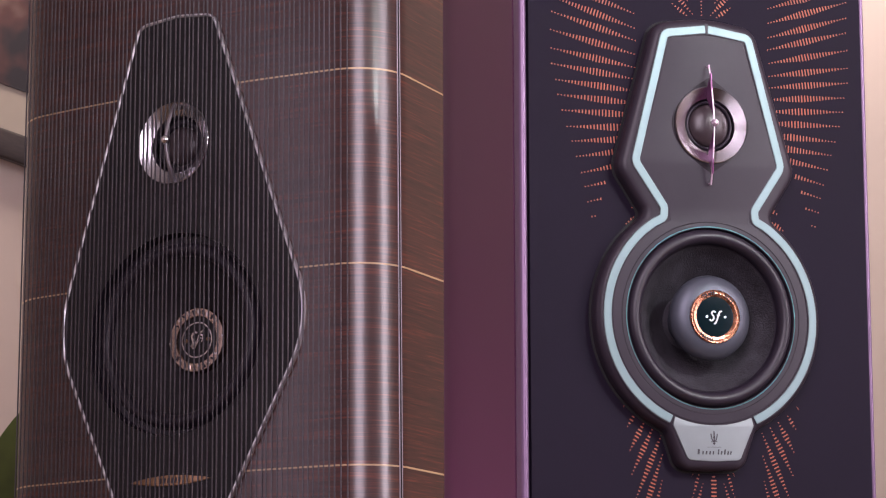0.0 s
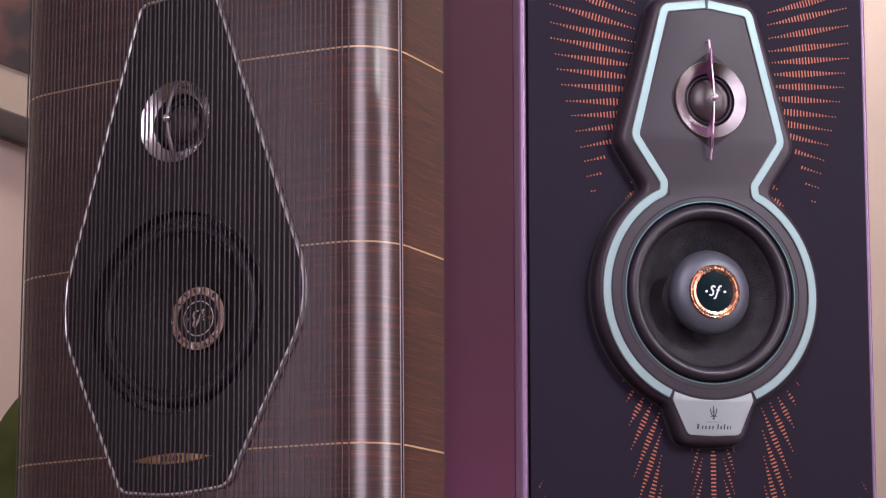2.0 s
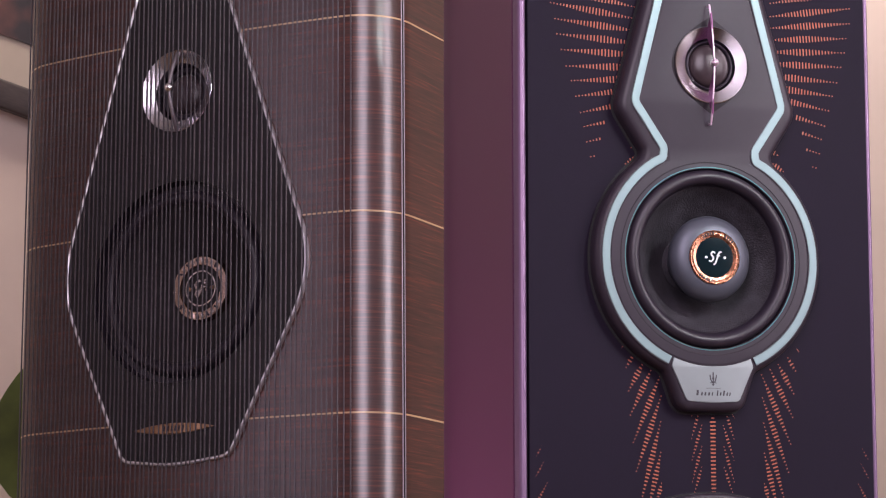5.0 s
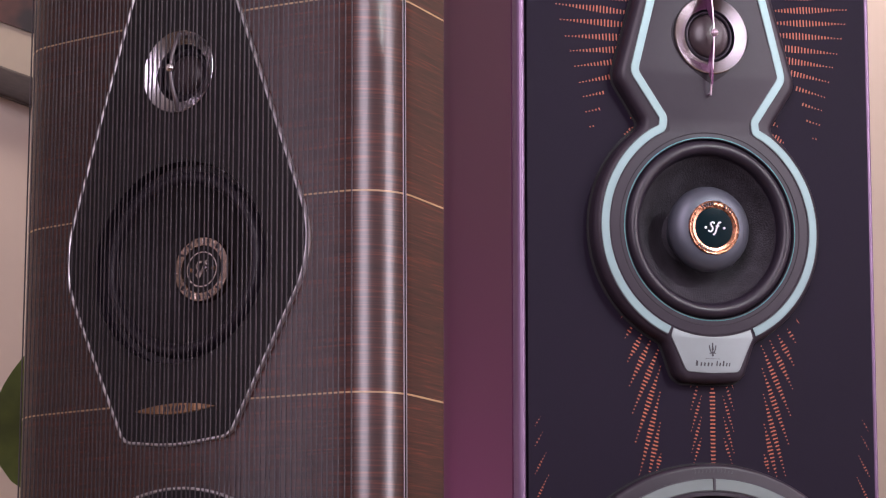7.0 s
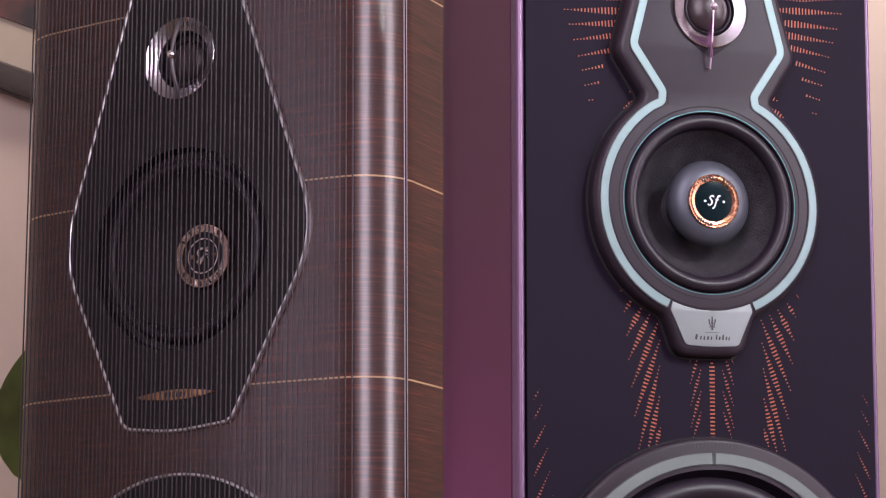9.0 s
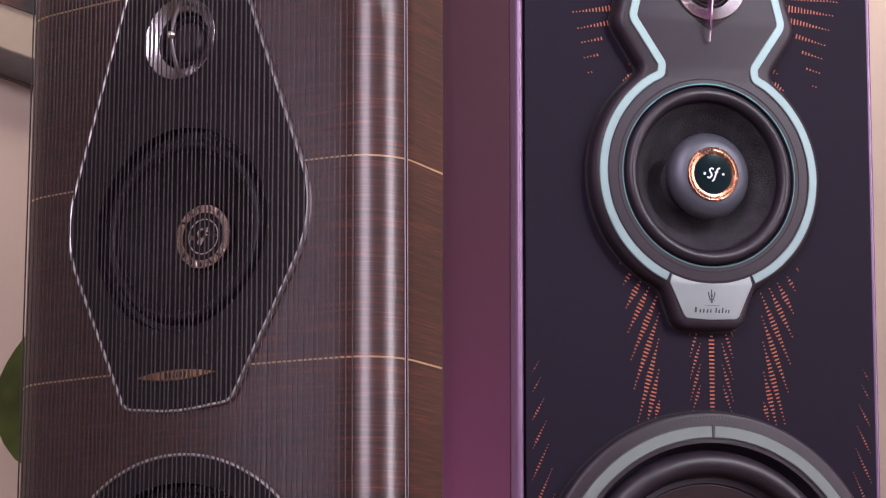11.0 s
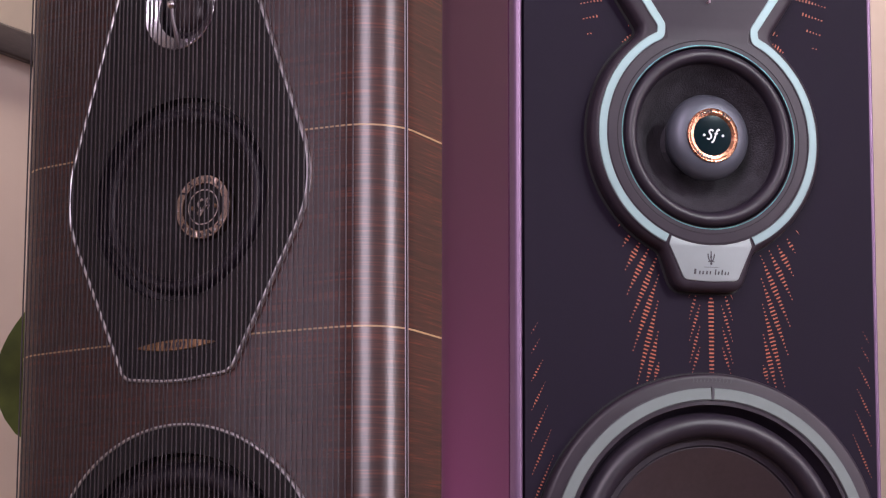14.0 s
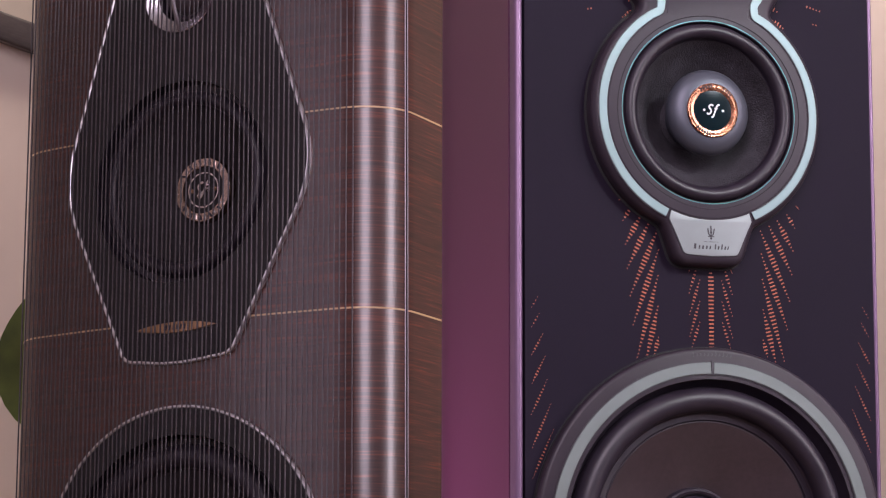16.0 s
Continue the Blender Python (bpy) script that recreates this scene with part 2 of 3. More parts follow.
def plate(outline, back, front, bevel=0.0, holes=(), hole_back=None, bm=None, segs=3):
    """A plate across y from back to front (front is the smaller y), with rounded front edges and holes."""
    bm = bm or bmesh.new()
    flat = bm.faces.layers.int.get("flat") or bm.faces.layers.int.new("flat")
    rings = [(outline, back)]
    if bevel:
        for k in range(segs + 1):
            a = math.pi / 2 * k / segs
            rings.append((offset(outline, bevel * (1 - math.cos(a))), front + bevel * (1 - math.sin(a))))
    else:
        rings.append((outline, front))
    rows = [[bm.verts.new((x, y, z)) for x, z in ring] for ring, y in rings]
    n = len(outline)
    for r0, r1 in zip(rows, rows[1:]):
        for i in range(n):
            bm.faces.new((r0[i - 1], r0[i], r1[i], r1[i - 1]))
    polys, verts = [[Vector((v.co.x, v.co.z, 0)) for v in rows[-1]]], list(rows[-1])
    backs, bverts = [[Vector((v.co.x, v.co.z, 0)) for v in rows[0]]], list(rows[0])
    for hole in holes:
        f = [bm.verts.new((x, front, z)) for x, z in hole]
        b = [bm.verts.new((x, back if hole_back is None else hole_back, z)) for x, z in hole]
        for i in range(len(hole)):
            bm.faces.new((f[i - 1], f[i], b[i], b[i - 1]))
        polys.append([Vector((x, z, 0)) for x, z in hole])
        verts += f
        if hole_back is None:
            backs.append(polys[-1])
            bverts += b
    for group, vs in ((polys, verts), (backs, bverts)):
        for tri in tessellate_polygon(group):
            if len({*tri}) == 3:
                try:
                    bm.faces.new([vs[i] for i in tri])[flat] = 1
                except ValueError:
                    pass
    return bm


def lathe(profile, cx, cz, n=72, bm=None, tilt=None):
    """Turns (radius, y) rows round the y axis through (cx, cz)."""
    bm = bm or bmesh.new()
    rows = []
    for r, y in profile:
        if r < 1e-6:
            rows.append([bm.verts.new((cx, y, cz))])
        else:
            rows.append([bm.verts.new((cx + r * math.cos(2 * math.pi * k / n), y, cz + r * math.sin(2 * math.pi * k / n)))
                         for k in range(n)])
    for a, b in zip(rows, rows[1:]):
        for i in range(n):
            if len(a) == 1 and len(b) == 1:
                break
            if len(a) == 1:
                bm.faces.new((a[0], b[i], b[i - 1]))
            elif len(b) == 1:
                bm.faces.new((a[i - 1], a[i], b[0]))
            else:
                bm.faces.new((a[i - 1], a[i], b[i], b[i - 1]))
    return bm


def band(path, half, back, front, bm=None, closed=False, round_top=0.0):
    """A strip of width 2 * half along a path in the x-z plane."""
    bm = bm or bmesh.new()
    n = len(path)
    rows = []
    for i in range(n):
        a = Vector(path[i - 1] if i or closed else path[0])
        b = Vector(path[(i + 1) % n] if i < n - 1 or closed else path[-1])
        t = (b - a).normalized()
        m = Vector((-t.y, t.x))
        p = Vector(path[i])
        o, q = p + m * half, p - m * half
        oi, qi = p + m * (half - round_top), p - m * (half - round_top)
        prof = [(o, back), (o, front + round_top), (oi, front), (qi, front), (q, front + round_top), (q, back)]
        rows.append([bm.verts.new((v.x, y, v.y)) for v, y in prof])
    last = n if closed else n - 1
    for i in range(last):
        r0, r1 = rows[i], rows[(i + 1) % n]
        for k in range(len(r0)):
            bm.faces.new((r0[k - 1], r0[k], r1[k], r1[k - 1]))
    if not closed:
        bm.faces.new(rows[0])
        bm.faces.new(rows[-1])
    return bm


def box(x0, x1, y0, y1, z0, z1, bevel=0.0, bm=None):
    bm = bm or bmesh.new()
    made = bmesh.ops.create_cube(bm, size=1.0)["verts"]
    for v in made:
        v.co = Vector(((x0 + x1) / 2 + v.co.x * (x1 - x0), (y0 + y1) / 2 + v.co.y * (y1 - y0), (z0 + z1) / 2 + v.co.z * (z1 - z0)))
    if bevel:
        edges = list({e for v in made for e in v.link_edges})
        bmesh.ops.bevel(bm, geom=edges, offset=bevel, segments=3, affect="EDGES", profile=0.5)
    return bm


def tube(points, radius, n=8, bm=None, taper=None):
    """A round bar along 3D points."""
    bm = bm or bmesh.new()
    rows, side = [], None
    for i, p in enumerate(points):
        p = Vector(p)
        t = (Vector(points[min(i + 1, len(points) - 1)]) - Vector(points[max(i - 1, 0)])).normalized()
        side = t.orthogonal().normalized() if side is None else (side - t * side.dot(t)).normalized()
        up = t.cross(side)
        r = radius if taper is None else radius * taper[i]
        rows.append([bm.verts.new(p + (side * math.cos(2 * math.pi * k / n) + up * math.sin(2 * math.pi * k / n)) * r) for k in range(n)])
    for a, b in zip(rows, rows[1:]):
        for k in range(n):
            bm.faces.new((a[k - 1], a[k], b[k], b[k - 1]))
    bm.faces.new(rows[0])
    bm.faces.new(rows[-1])
    return bm


# ---- the room ----
X0, X1, Y0, Y1, TOP = -2.6, 2.6, -2.6, 3.62, 2.7
solo("floor", box(X0, X1, Y0, Y1, -0.1, 0), FLOORWOOD, "oak board floor", "floor", "structure", False)
solo("ceiling", box(X0 - 0.1, X1 + 0.1, Y0 - 0.1, Y1 + 0.1, TOP, TOP + 0.1), CEIL, "white painted ceiling", "ceiling", "structure", False)
solo("wall_north", box(X0 - 0.1, X1 + 0.1, Y1, Y1 + 0.1, -0.1, TOP), WALL, "warm white plaster wall", "wall", "structure", False)
solo("wall_south", box(X0 - 0.1, X1 + 0.1, Y0 - 0.1, Y0, -0.1, TOP), WALL, "warm white plaster wall", "wall", "structure", False)
solo("wall_west", box(X0 - 0.1, X0, Y0, Y1, -0.1, TOP), WALL, "warm white plaster wall", "wall", "structure", False)
solo("wall_east", box(X1, X1 + 0.1, Y0, Y1, -0.1, TOP), WALL, "warm white plaster wall", "wall", "structure", False)

# ---- the wooden loudspeaker with the string grille ----
BEND, FLANK, CORNER = 1.69, 0.198, 0.060   # front radius, half width of the front, corner radius


def bend(s):
    """Across the cabinet's skin at arc length s: place across, place back, angle."""
    a, sg = abs(s), (1 if s >= 0 else -1)
    th1 = FLANK / BEND
    if a <= FLANK:
        th = a / BEND
        return sg * BEND * math.sin(th), BEND * (1 - math.cos(th)), sg * th
    w, b = BEND * math.sin(th1), BEND * (1 - math.cos(th1))
    th = min((a - FLANK) / CORNER + th1, math.pi / 2)
    w += CORNER * (math.sin(th) - math.sin(th1))
    b += CORNER * (math.cos(th1) - math.cos(th))
    b += max(0, a - FLANK - CORNER * (math.pi / 2 - th1))
    return sg * w, b, sg * th


def bent(bm, cuts=()):
    """Wraps a flat bmesh (x along the skin, y back, z up) round the cabinet's front."""
    for s in cuts:
        bmesh.ops.bisect_plane(bm, geom=list(bm.verts) + list(bm.edges) + list(bm.faces), plane_co=(s, 0, 0), plane_no=(1, 0, 0))
    for v in bm.verts:
        w, b, th = bend(v.co.x)
        h = -v.co.y
        v.co = Vector((w + h * math.sin(th), b - h * math.cos(th), v.co.z))
    return bm


LEFT_BASE = 1.1535
LEFT = Matrix(((0.879407, 0.476022, -0.006834, -0.28658), (-0.4741, 0.87698, 0.078333, 2.44563),
               (0.043282, -0.065647, 0.996904, 1.15029), (0, 0, 0, 1)))
tower = thing("string_grille_loudspeaker", LEFT @ Matrix.Translation((0, 0, -LEFT_BASE)),
              "dark red-brown veneer tower loudspeaker behind grey string grille", "loudspeaker", "loudspeakers", LEFT_BASE)


TWEETER, MIDRANGE, BASS = (-0.002, 0.1995), (-0.001, -0.0150), (0.003, -0.4412)
A_END = FLANK + CORNER * (math.pi / 2 - FLANK / BEND)     # where the flat side begins
S_END = A_END + 0.34


def tower_body():
    """Curved front skin with the drivers' openings, flat sides, back, lid and bottom."""
    cuts = [-A_END, A_END] + [-A_END + (A_END - FLANK) * k / 18 for k in range(1, 19)] + [FLANK + (A_END - FLANK) * k / 18 for k in range(18)]
    cuts += [-FLANK + 2 * FLANK * k / 36 for k in range(1, 36)]
    rect = [(-S_END, -1.08), (S_END, -1.08), (S_END, 0.50), (-S_END, 0.50)]
    bm = bent(plate(rect, 0.018, 0.0, 0, [circle(*TWEETER, 0.047), circle(*MIDRANGE, 0.112, 96), circle(*BASS, 0.150, 96)]), sorted(cuts))
    w, depth, _ = bend(S_END)
    box(-w, w, depth - 0.001, depth + 0.02, -1.08, 0.50, 0, bm)
    ss = [-S_END] + [-A_END + 2 * A_END * k / 90 for k in range(91)] + [S_END]
    prof = [bend(s)[:2] for s in ss]
    for z0, z1 in ((0.50, 0.52), (-1.10, -1.08)):
        r0, r1 = [[bm.verts.new((x, y, z)) for x, y in prof] for z in (z0, z1)]
        for i in range(len(prof)):
            bm.faces.new((r0[i - 1], r0[i], r1[i], r1[i - 1]))
        bm.faces.new(r0)
        bm.faces.new(r1)
    return bm


part("cabinet_body", tower_body(), WOOD, tower)
part("plinth", box(-0.27, 0.27, -0.03, 0.46, -1.145, -1.079, 0.01), PLINTH, tower, "black satin base")

def reach(v):
    """Half width that the leather covers at height v."""
    if -0.21 < v < 0.34:
        return min(0.0495 + (0.3415 - v) * 0.3353, 0.155, 0.068 + (v + 0.208) * 0.485) - 0.003
    d = v - BASS[1]
    return math.sqrt(0.18 ** 2 - d * d) - 0.002 if abs(d) < 0.18 else 0.0


# pale inlaid lines round the cabinet
for v in (0.476, 0.2615, 0.0465, -0.168, -0.383, -0.598):
    for s0, s1 in ((-0.46, -reach(v)), (reach(v), 0.46)):
        path = [(s0 + (s1 - s0) * k / 70, v - (0.0022 if s1 > 0.4 else 0)) for k in range(71)]
        part("inlay_line", bent(band(path, 0.00095, 0.0005, -0.0003)), MAPLE, tower, "thin pale maple inlay")
# vertical seam with two bright beads
part("seam", bent(band([(0.2705, -1.07), (0.2705, 0.49)], 0.0022, 0.0005, -0.0004)), SHADOWGAP, tower, "dark gap")
for s in (0.2688, 0.2724):
    part("seam_bead", bent(band([(s, -1.07), (s, 0.49)], 0.0006, 0.0005, -0.0011, round_top=0.0004)), BEAD, tower, "thin metal bead")

SHIELD = fillet([(0, 0.3465, 0), (0.0470, 0.3415, 0.016), (0.1715, -0.012, 0.13), (0.0690, -0.208, 0.018), (0, -0.2155, 0.25),
                 (-0.068, -0.208, 0.018), (-0.163, -0.006, 0.13), (-0.0515, 0.3415, 0.016)], 12)
CUTS = [-0.18 + 0.015 * k for k in range(25)]
baffle = part("baffle", bent(plate(SHIELD, 0.001, -0.004, 0.002, [circle(*TWEETER, 0.046), circle(*MIDRANGE, 0.112)]), CUTS),
              LEATHER, tower, "black leather-covered baffle with pointed shield outline")
part("trim", bent(band(SHIELD, 0.0016, 0.0, -0.0060, closed=True, round_top=0.0010)), SILVER, baffle, "bright chrome outline")
bass_baffle = part("bass_baffle", bent(plate(circle(*BASS, 0.18, 96), 0.001, -0.004, 0.002, [circle(*BASS, 0.150)]), CUTS),
                   LEATHER, tower, "black round leather-covered baffle")
part("trim", bent(band(circle(*BASS, 0.18, 96), 0.0016, 0.0, -0.0060, closed=True, round_top=0.0010)), SILVER, bass_baffle, "bright chrome outline")


def half_roll(r0, r1, y, lift, n=10):
    """A rubber surround: a half round bead between two radii."""
    c, h = (r0 + r1) / 2, (r0 - r1) / 2
    return [(c + h * math.cos(math.pi * k / n), y - lift * math.sin(math.pi * k / n)) for k in range(n + 1)]


def midrange_driver():
    cx, cz = MIDRANGE
    drv = part("midrange_driver", lathe([(0.1110, -0.0035), (0.1108, 0.012), (0.104, 0.013)] + half_roll(0.103, 0.088, 0.010, 0.009)
                                        + [(0.086, 0.012)], cx, cz, 96), RUBBER, tower, "black rubber surround")
    part("cone", lathe([(0.087, 0.0105)] + [(0.087 - 0.050 * k / 8, 0.0105 + 0.042 * (k / 8) ** 0.85) for k in range(1, 9)]
                       + [(0.030, 0.060), (0, 0.060)], cx, cz, 96), PULP, drv)
    d = 0.045      # how far back the badge sits
    part("phase_plug", lathe([(0.032, d + 0.016), (0.032, d + 0.002), (0.030, d), (0, d)], cx, cz, 48), LEATHER, drv)
    part("badge_ring", lathe([(0.0365, d + 0.010), (0.0365, d - 0.001), (0.0355, d - 0.0025), (0.0268, d - 0.0025), (0.0258, d - 0.001), (0.0258, d + 0.002)], cx, cz, 64),
         RINGMETAL, drv, "engraved brass and steel ring")
    part("inner_ring", lathe([(0.0202, d + 0.001), (0.0202, d - 0.0015), (0.0186, d - 0.0015), (0.0186, d + 0.001)], cx, cz, 48), CHROME, drv)
    for k in range(30):   # engraved marks round the ring
        a = 2 * math.pi * k / 30
        if abs(math.sin(a)) < 0.5:
            continue
        part("engraved_mark", band([(cx + 0.0290 * math.cos(a), cz + 0.0290 * math.sin(a)), (cx + 0.0338 * math.cos(a + .06), cz + 0.0338 * math.sin(a + .06))],
                                   0.0011, d - 0.002, d - 0.0032), CHROME if k % 2 else DARKINK, drv)
    def curl(path, thick):
        part("emblem", band([(cx + 0.0017 * x + 0.0004 * z, cz + 0.0017 * z) for x, z in path], thick, d + 0.001, d - 0.0025, round_top=0.0004), CHROME, drv, "raised chrome emblem")
    curl([(-0.6, 4.4), (-1.9, 5.0), (-3.6, 4.2), (-4.4, 2.6), (-3.6, 1.0), (-2.4, -0.6), (-2.2, -2.4), (-3.0, -4.0)], 0.0016)
    curl([(4.2, 4.2), (3.2, 5.4), (2.0, 4.8), (1.4, 2.6), (1.2, 0.2), (0.6, -2.6), (-0.4, -4.8), (-1.8, -5.6)], 0.0015)
    curl([(-3.2, -4.4), (-1.4, -3.0), (0.4, -0.8), (2.6, 0.6), (4.6, 0.8)], 0.0011)
    curl([(2.2, 3.2), (4.4, 2.2), (5.2, 0.2), (4.2, -1.6)], 0.0010)
    for sx in (-0.0148, 0.0148):
        part("stud", lathe([(0.0022, d + 0.001), (0.0022, d - 0.002), (0, d - 0.003)], cx + sx, cz, 16), BRASS, drv)
    for a in (0.05, math.pi + 0.05):
        part("stud", lathe([(0.0018, d), (0.0018, d - 0.003), (0, d - 0.004)], cx + 0.0345 * math.cos(a), cz + 0.0345 * math.sin(a), 16), CHROME, drv)


def tower_tweeter():
    cx, cz = TWEETER
    tw = part("tweeter", lathe([(0.047, 0.003), (0.047, -0.0065), (0.0462, -0.0075), (0.033, 0.001), (0.0315, 0.010), (0.0310, 0.016)], cx, cz, 96),
              STEEL, tower, "bright turned steel ring")
    part("surround", lathe([(0.0312, 0.013)] + half_roll(0.030, 0.023, 0.012, 0.004) + [(0.0225, 0.014)], cx, cz, 72), RUBBER, tw)
    part("dome", lathe([(0.0225 * math.cos(a), 0.013 - 0.012 * math.sin(a)) for a in [math.pi / 2 * k / 10 for k in range(11)]], cx, cz, 64), SILK, tw)
    bow = [(cx, 0.0 - 0.017 * math.sin(math.pi * k / 24) - 0.004, cz - 0.044 + 0.088 * k / 24) for k in range(25)]
    part("bow", tube(bow, 0.0017, 10, taper=[1.9 - 0.9 * math.sin(math.pi * k / 24) for k in range(25)]), BEAD, tw, "curved bright bar over the dome")
    part("ball", lathe([(0.0052 * math.sin(a), -0.0215 - 0.0052 * math.cos(a)) for a in [math.pi * k / 12 for k in range(13)]], cx, cz, 32), CHROME, tw)


def bass_driver():
    cx, cz = BASS
    drv = part("bass_driver", lathe([(0.1485, -0.0035), (0.1483, 0.012), (0.142, 0.013)] + half_roll(0.140, 0.115, 0.010, 0.012) + [(0.112, 0.012)], cx, cz, 96),
               RUBBER, tower, "black rubber surround")
    part("cone", lathe([(0.1125, 0.011), (0.05, 0.046), (0.045, 0.044), (0.02, 0.036), (0, 0.034)], cx, cz, 96), PULP, drv)


midrange_driver()
tower_tweeter()
bass_driver()


def name_plate():
    n = 24
    up = [(-0.052 + 0.103 * k / n, -0.1757 + 0.0058 * math.sin(math.pi * k / n) ** 0.8) for k in range(n + 1)]
    dn = [(x, -0.3514 - z) for x, z in reversed(up[1:-1])]
    pl = part("name_plate", bent(plate(up + dn, -0.003, -0.0062, 0.0006), [0.02 * k for k in range(-2, 3)]), BRASS, tower, "lens-shaped brass plate")
    for k in range(6):
        x = -0.012 + 0.0048 * k
        part("lettering_bar", bent(band([(x, -0.1785), (x + 0.001, -0.1728)], 0.0011, -0.0062, -0.0066)), DARKINK, pl)


name_plate()

# strings of the grille, and the bars that hold them
N_STRINGS, HALF = 72, 0.2125
grille = thing("string_grille", LEFT @ Matrix.Translation((0, 0, -LEFT_BASE)), "grey elastic cord grille stretched down the front", "grille", "", LEFT_BASE)
for i in range(N_STRINGS):
    s = -HALF + 2 * HALF * i / (N_STRINGS - 1) + random.uniform(-0.0008, 0.0008)
    w, b, th = bend(s)
    h = 0.0125
    x, y = w + h * math.sin(th), b - h * math.cos(th)
    part("string", tube([(x, y, -1.0), (x, y, 0.47)], 0.00088, 8), STRING, grille)
for z in (0.46, -1.01):
    part("holder_bar", bent(band([(-0.222 + 0.444 * k / 40, z) for k in range(41)], 0.008, -0.0005, -0.016, round_top=0.003)), PLINTH, grille, "black bar")

# ---- the violet loudspeaker with the sunburst inlay, turned a little away ----
RIGHT_BASE = 1.0645
sun = thing("sunburst_loudspeaker", pose(0.2049, 1.7457, 0, 0, 0, 17), "matt violet tower loudspeaker with orange sunburst inlay and purple lacquered sides", "loudspeaker", "loudspeakers", RIGHT_BASE)
MID, LOW, HIGH = (0.0, 0.0138), (0.0, -0.3080), (0.0020, 0.1660)
UL, UR = -0.1470, 0.1405     # front panel edges
AXIS, PROUD = -0.0026, 0.006   # the drivers' axis, and how far the bezels stand off the board


def front_panel():
    """The front board with pockets for the drivers."""
    rect = [(UL, -1.0), (UR, -1.0), (UR, 0.42), (UL, 0.42)]
    return plate(rect, 0.07, 0.0, 0, [circle(MID[0] + AXIS, MID[1], 0.0715, 96), circle(HIGH[0] + AXIS, HIGH[1], 0.0310), circle(LOW[0] + 0.4 * AXIS, LOW[1], 0.1170, 96)], 0.06)


def prism(outline, z0, z1):
    """An upright block over an outline in the x-y plane."""
    bm = bmesh.new()
    lo, hi = [[bm.verts.new((x, y, z)) for x, y in outline] for z in (z0, z1)]
    for i in range(len(outline)):
        bm.faces.new((lo[i - 1], lo[i], hi[i], hi[i - 1]))
    for tri in tessellate_polygon([[Vector((x, y, 0)) for x, y in outline]]):
        bm.faces.new([lo[i] for i in tri])
        bm.faces.new([hi[i] for i in tri])
    return bm


def shell_outline():
    """Sides that run back and then round in to a narrow spine."""
    def side(k, w):
        f = k / 30
        return (w * (1 - f ** 2.6) ** 0.7, SHELL_Y + SHELL_D * f)
    left, right = UL - 0.0075, UR + 0.0045
    out = [(left, 0.0165)] + [side(k, left) for k in range(30)] + [(0.0, SHELL_Y + SHELL_D)]
    out += [side(k, right) for k in range(29, -1, -1)] + [(right, 0.0165)]
    return out + [(UR + 0.0004, 0.0165), (UR + 0.0004, 0.0705), (UL - 0.0004, 0.0705), (UL - 0.0004, 0.0165)]


SHELL_Y, SHELL_D = 0.138, 0.222
part("front_panel", front_panel(), PANEL, sun, "matt violet front board", False)
part("cabinet_body", prism(shell_outline(), -1.0, 0.42), PURPLE, sun, "purple lacquered curved shell")
part("plinth", box(UL - 0.02, UR + 0.02, -0.02, 0.30, -1.0645, -1.001, 0.006), PLINTH, sun, "black base")
# rounded corners of the sides, with their highlight as lilac colour
part("edge_strip", box(UL - 0.0075, UL - 0.0006, 0.001, 0.016, -1.0, 0.42, 0.0032), EDGE_SHEEN, sun, "rounded edge coloured lilac as its highlight")
part("edge_strip", box(UR + 0.0006, UR + 0.0045, 0.001, 0.016, -1.0, 0.42, 0.0015), EDGE_SHEEN, sun, "rounded edge coloured lilac as its highlight")


def arc(cx, cz, r, a0, a1, n):
    return [(cx + r * math.cos(radians(a0 + (a1 - a0) * k / n)), cz + r * math.sin(radians(a0 + (a1 - a0) * k / n))) for k in range(n + 1)]



def mirror_closed(half):
    """Closes a right half, from the top on the axis to the bottom on the axis."""
    return half + [(-x, z, *r) for x, z, *r in reversed(half) if abs(x) > 1e-6]


def bezel_outline():
    half = [(0.0, 0.2535, 0.2), (0.0430, 0.2470, 0.017), (0.0765, 0.1300, 0.018), (0.0535, 0.0945, 0.014)]
    half += [(x, z, 0) for x, z in arc(*MID, 0.0950, 51, -63, 40)]
    half += [(0.0375, -0.0740, 0.010), (0.0268, -0.1045, 0.012), (0.0, -0.1050, 0)]
    return fillet(mirror_closed(half), 8)


BEZEL_OUT = bezel_outline()
bezel = part("bezel", plate(BEZEL_OUT, 0.001 + PROUD, -0.0080, 0.0070, [circle(*MID, 0.0715, 96), circle(*HIGH, 0.0310)], segs=5),
             BEZEL, sun, "satin grey figure-of-eight surround")
bezel.location = (AXIS, -PROUD, 0)
part("joint", plate(offset(BEZEL_OUT, -0.0018), 0.0003 + PROUD, -0.0004 + PROUD, 0, [circle(*MID, 0.0715, 96), circle(*HIGH, 0.0310)]),
     SHADOWGAP, bezel, "dark joint")


def face_outline():
    half = [(0.0, 0.2392, 0.2), (0.0315, 0.2345, 0.006), (0.0590, 0.1345, 0.008), (0.0345, 0.0985, 0.006)]
    half += [(x, z, 0) for x, z in arc(*MID, 0.0826, 66, -90, 50)][:-1]
    half += [(0.0, MID[1] - 0.0826, 0)]
    return fillet(mirror_closed(half), 6)


part("faceplate", plate(face_outline(), -0.006, -0.0085, 0.0008, [circle(*MID, 0.0705, 96), circle(*HIGH, 0.0308)]), FACE, bezel, "satin grey faceplate")


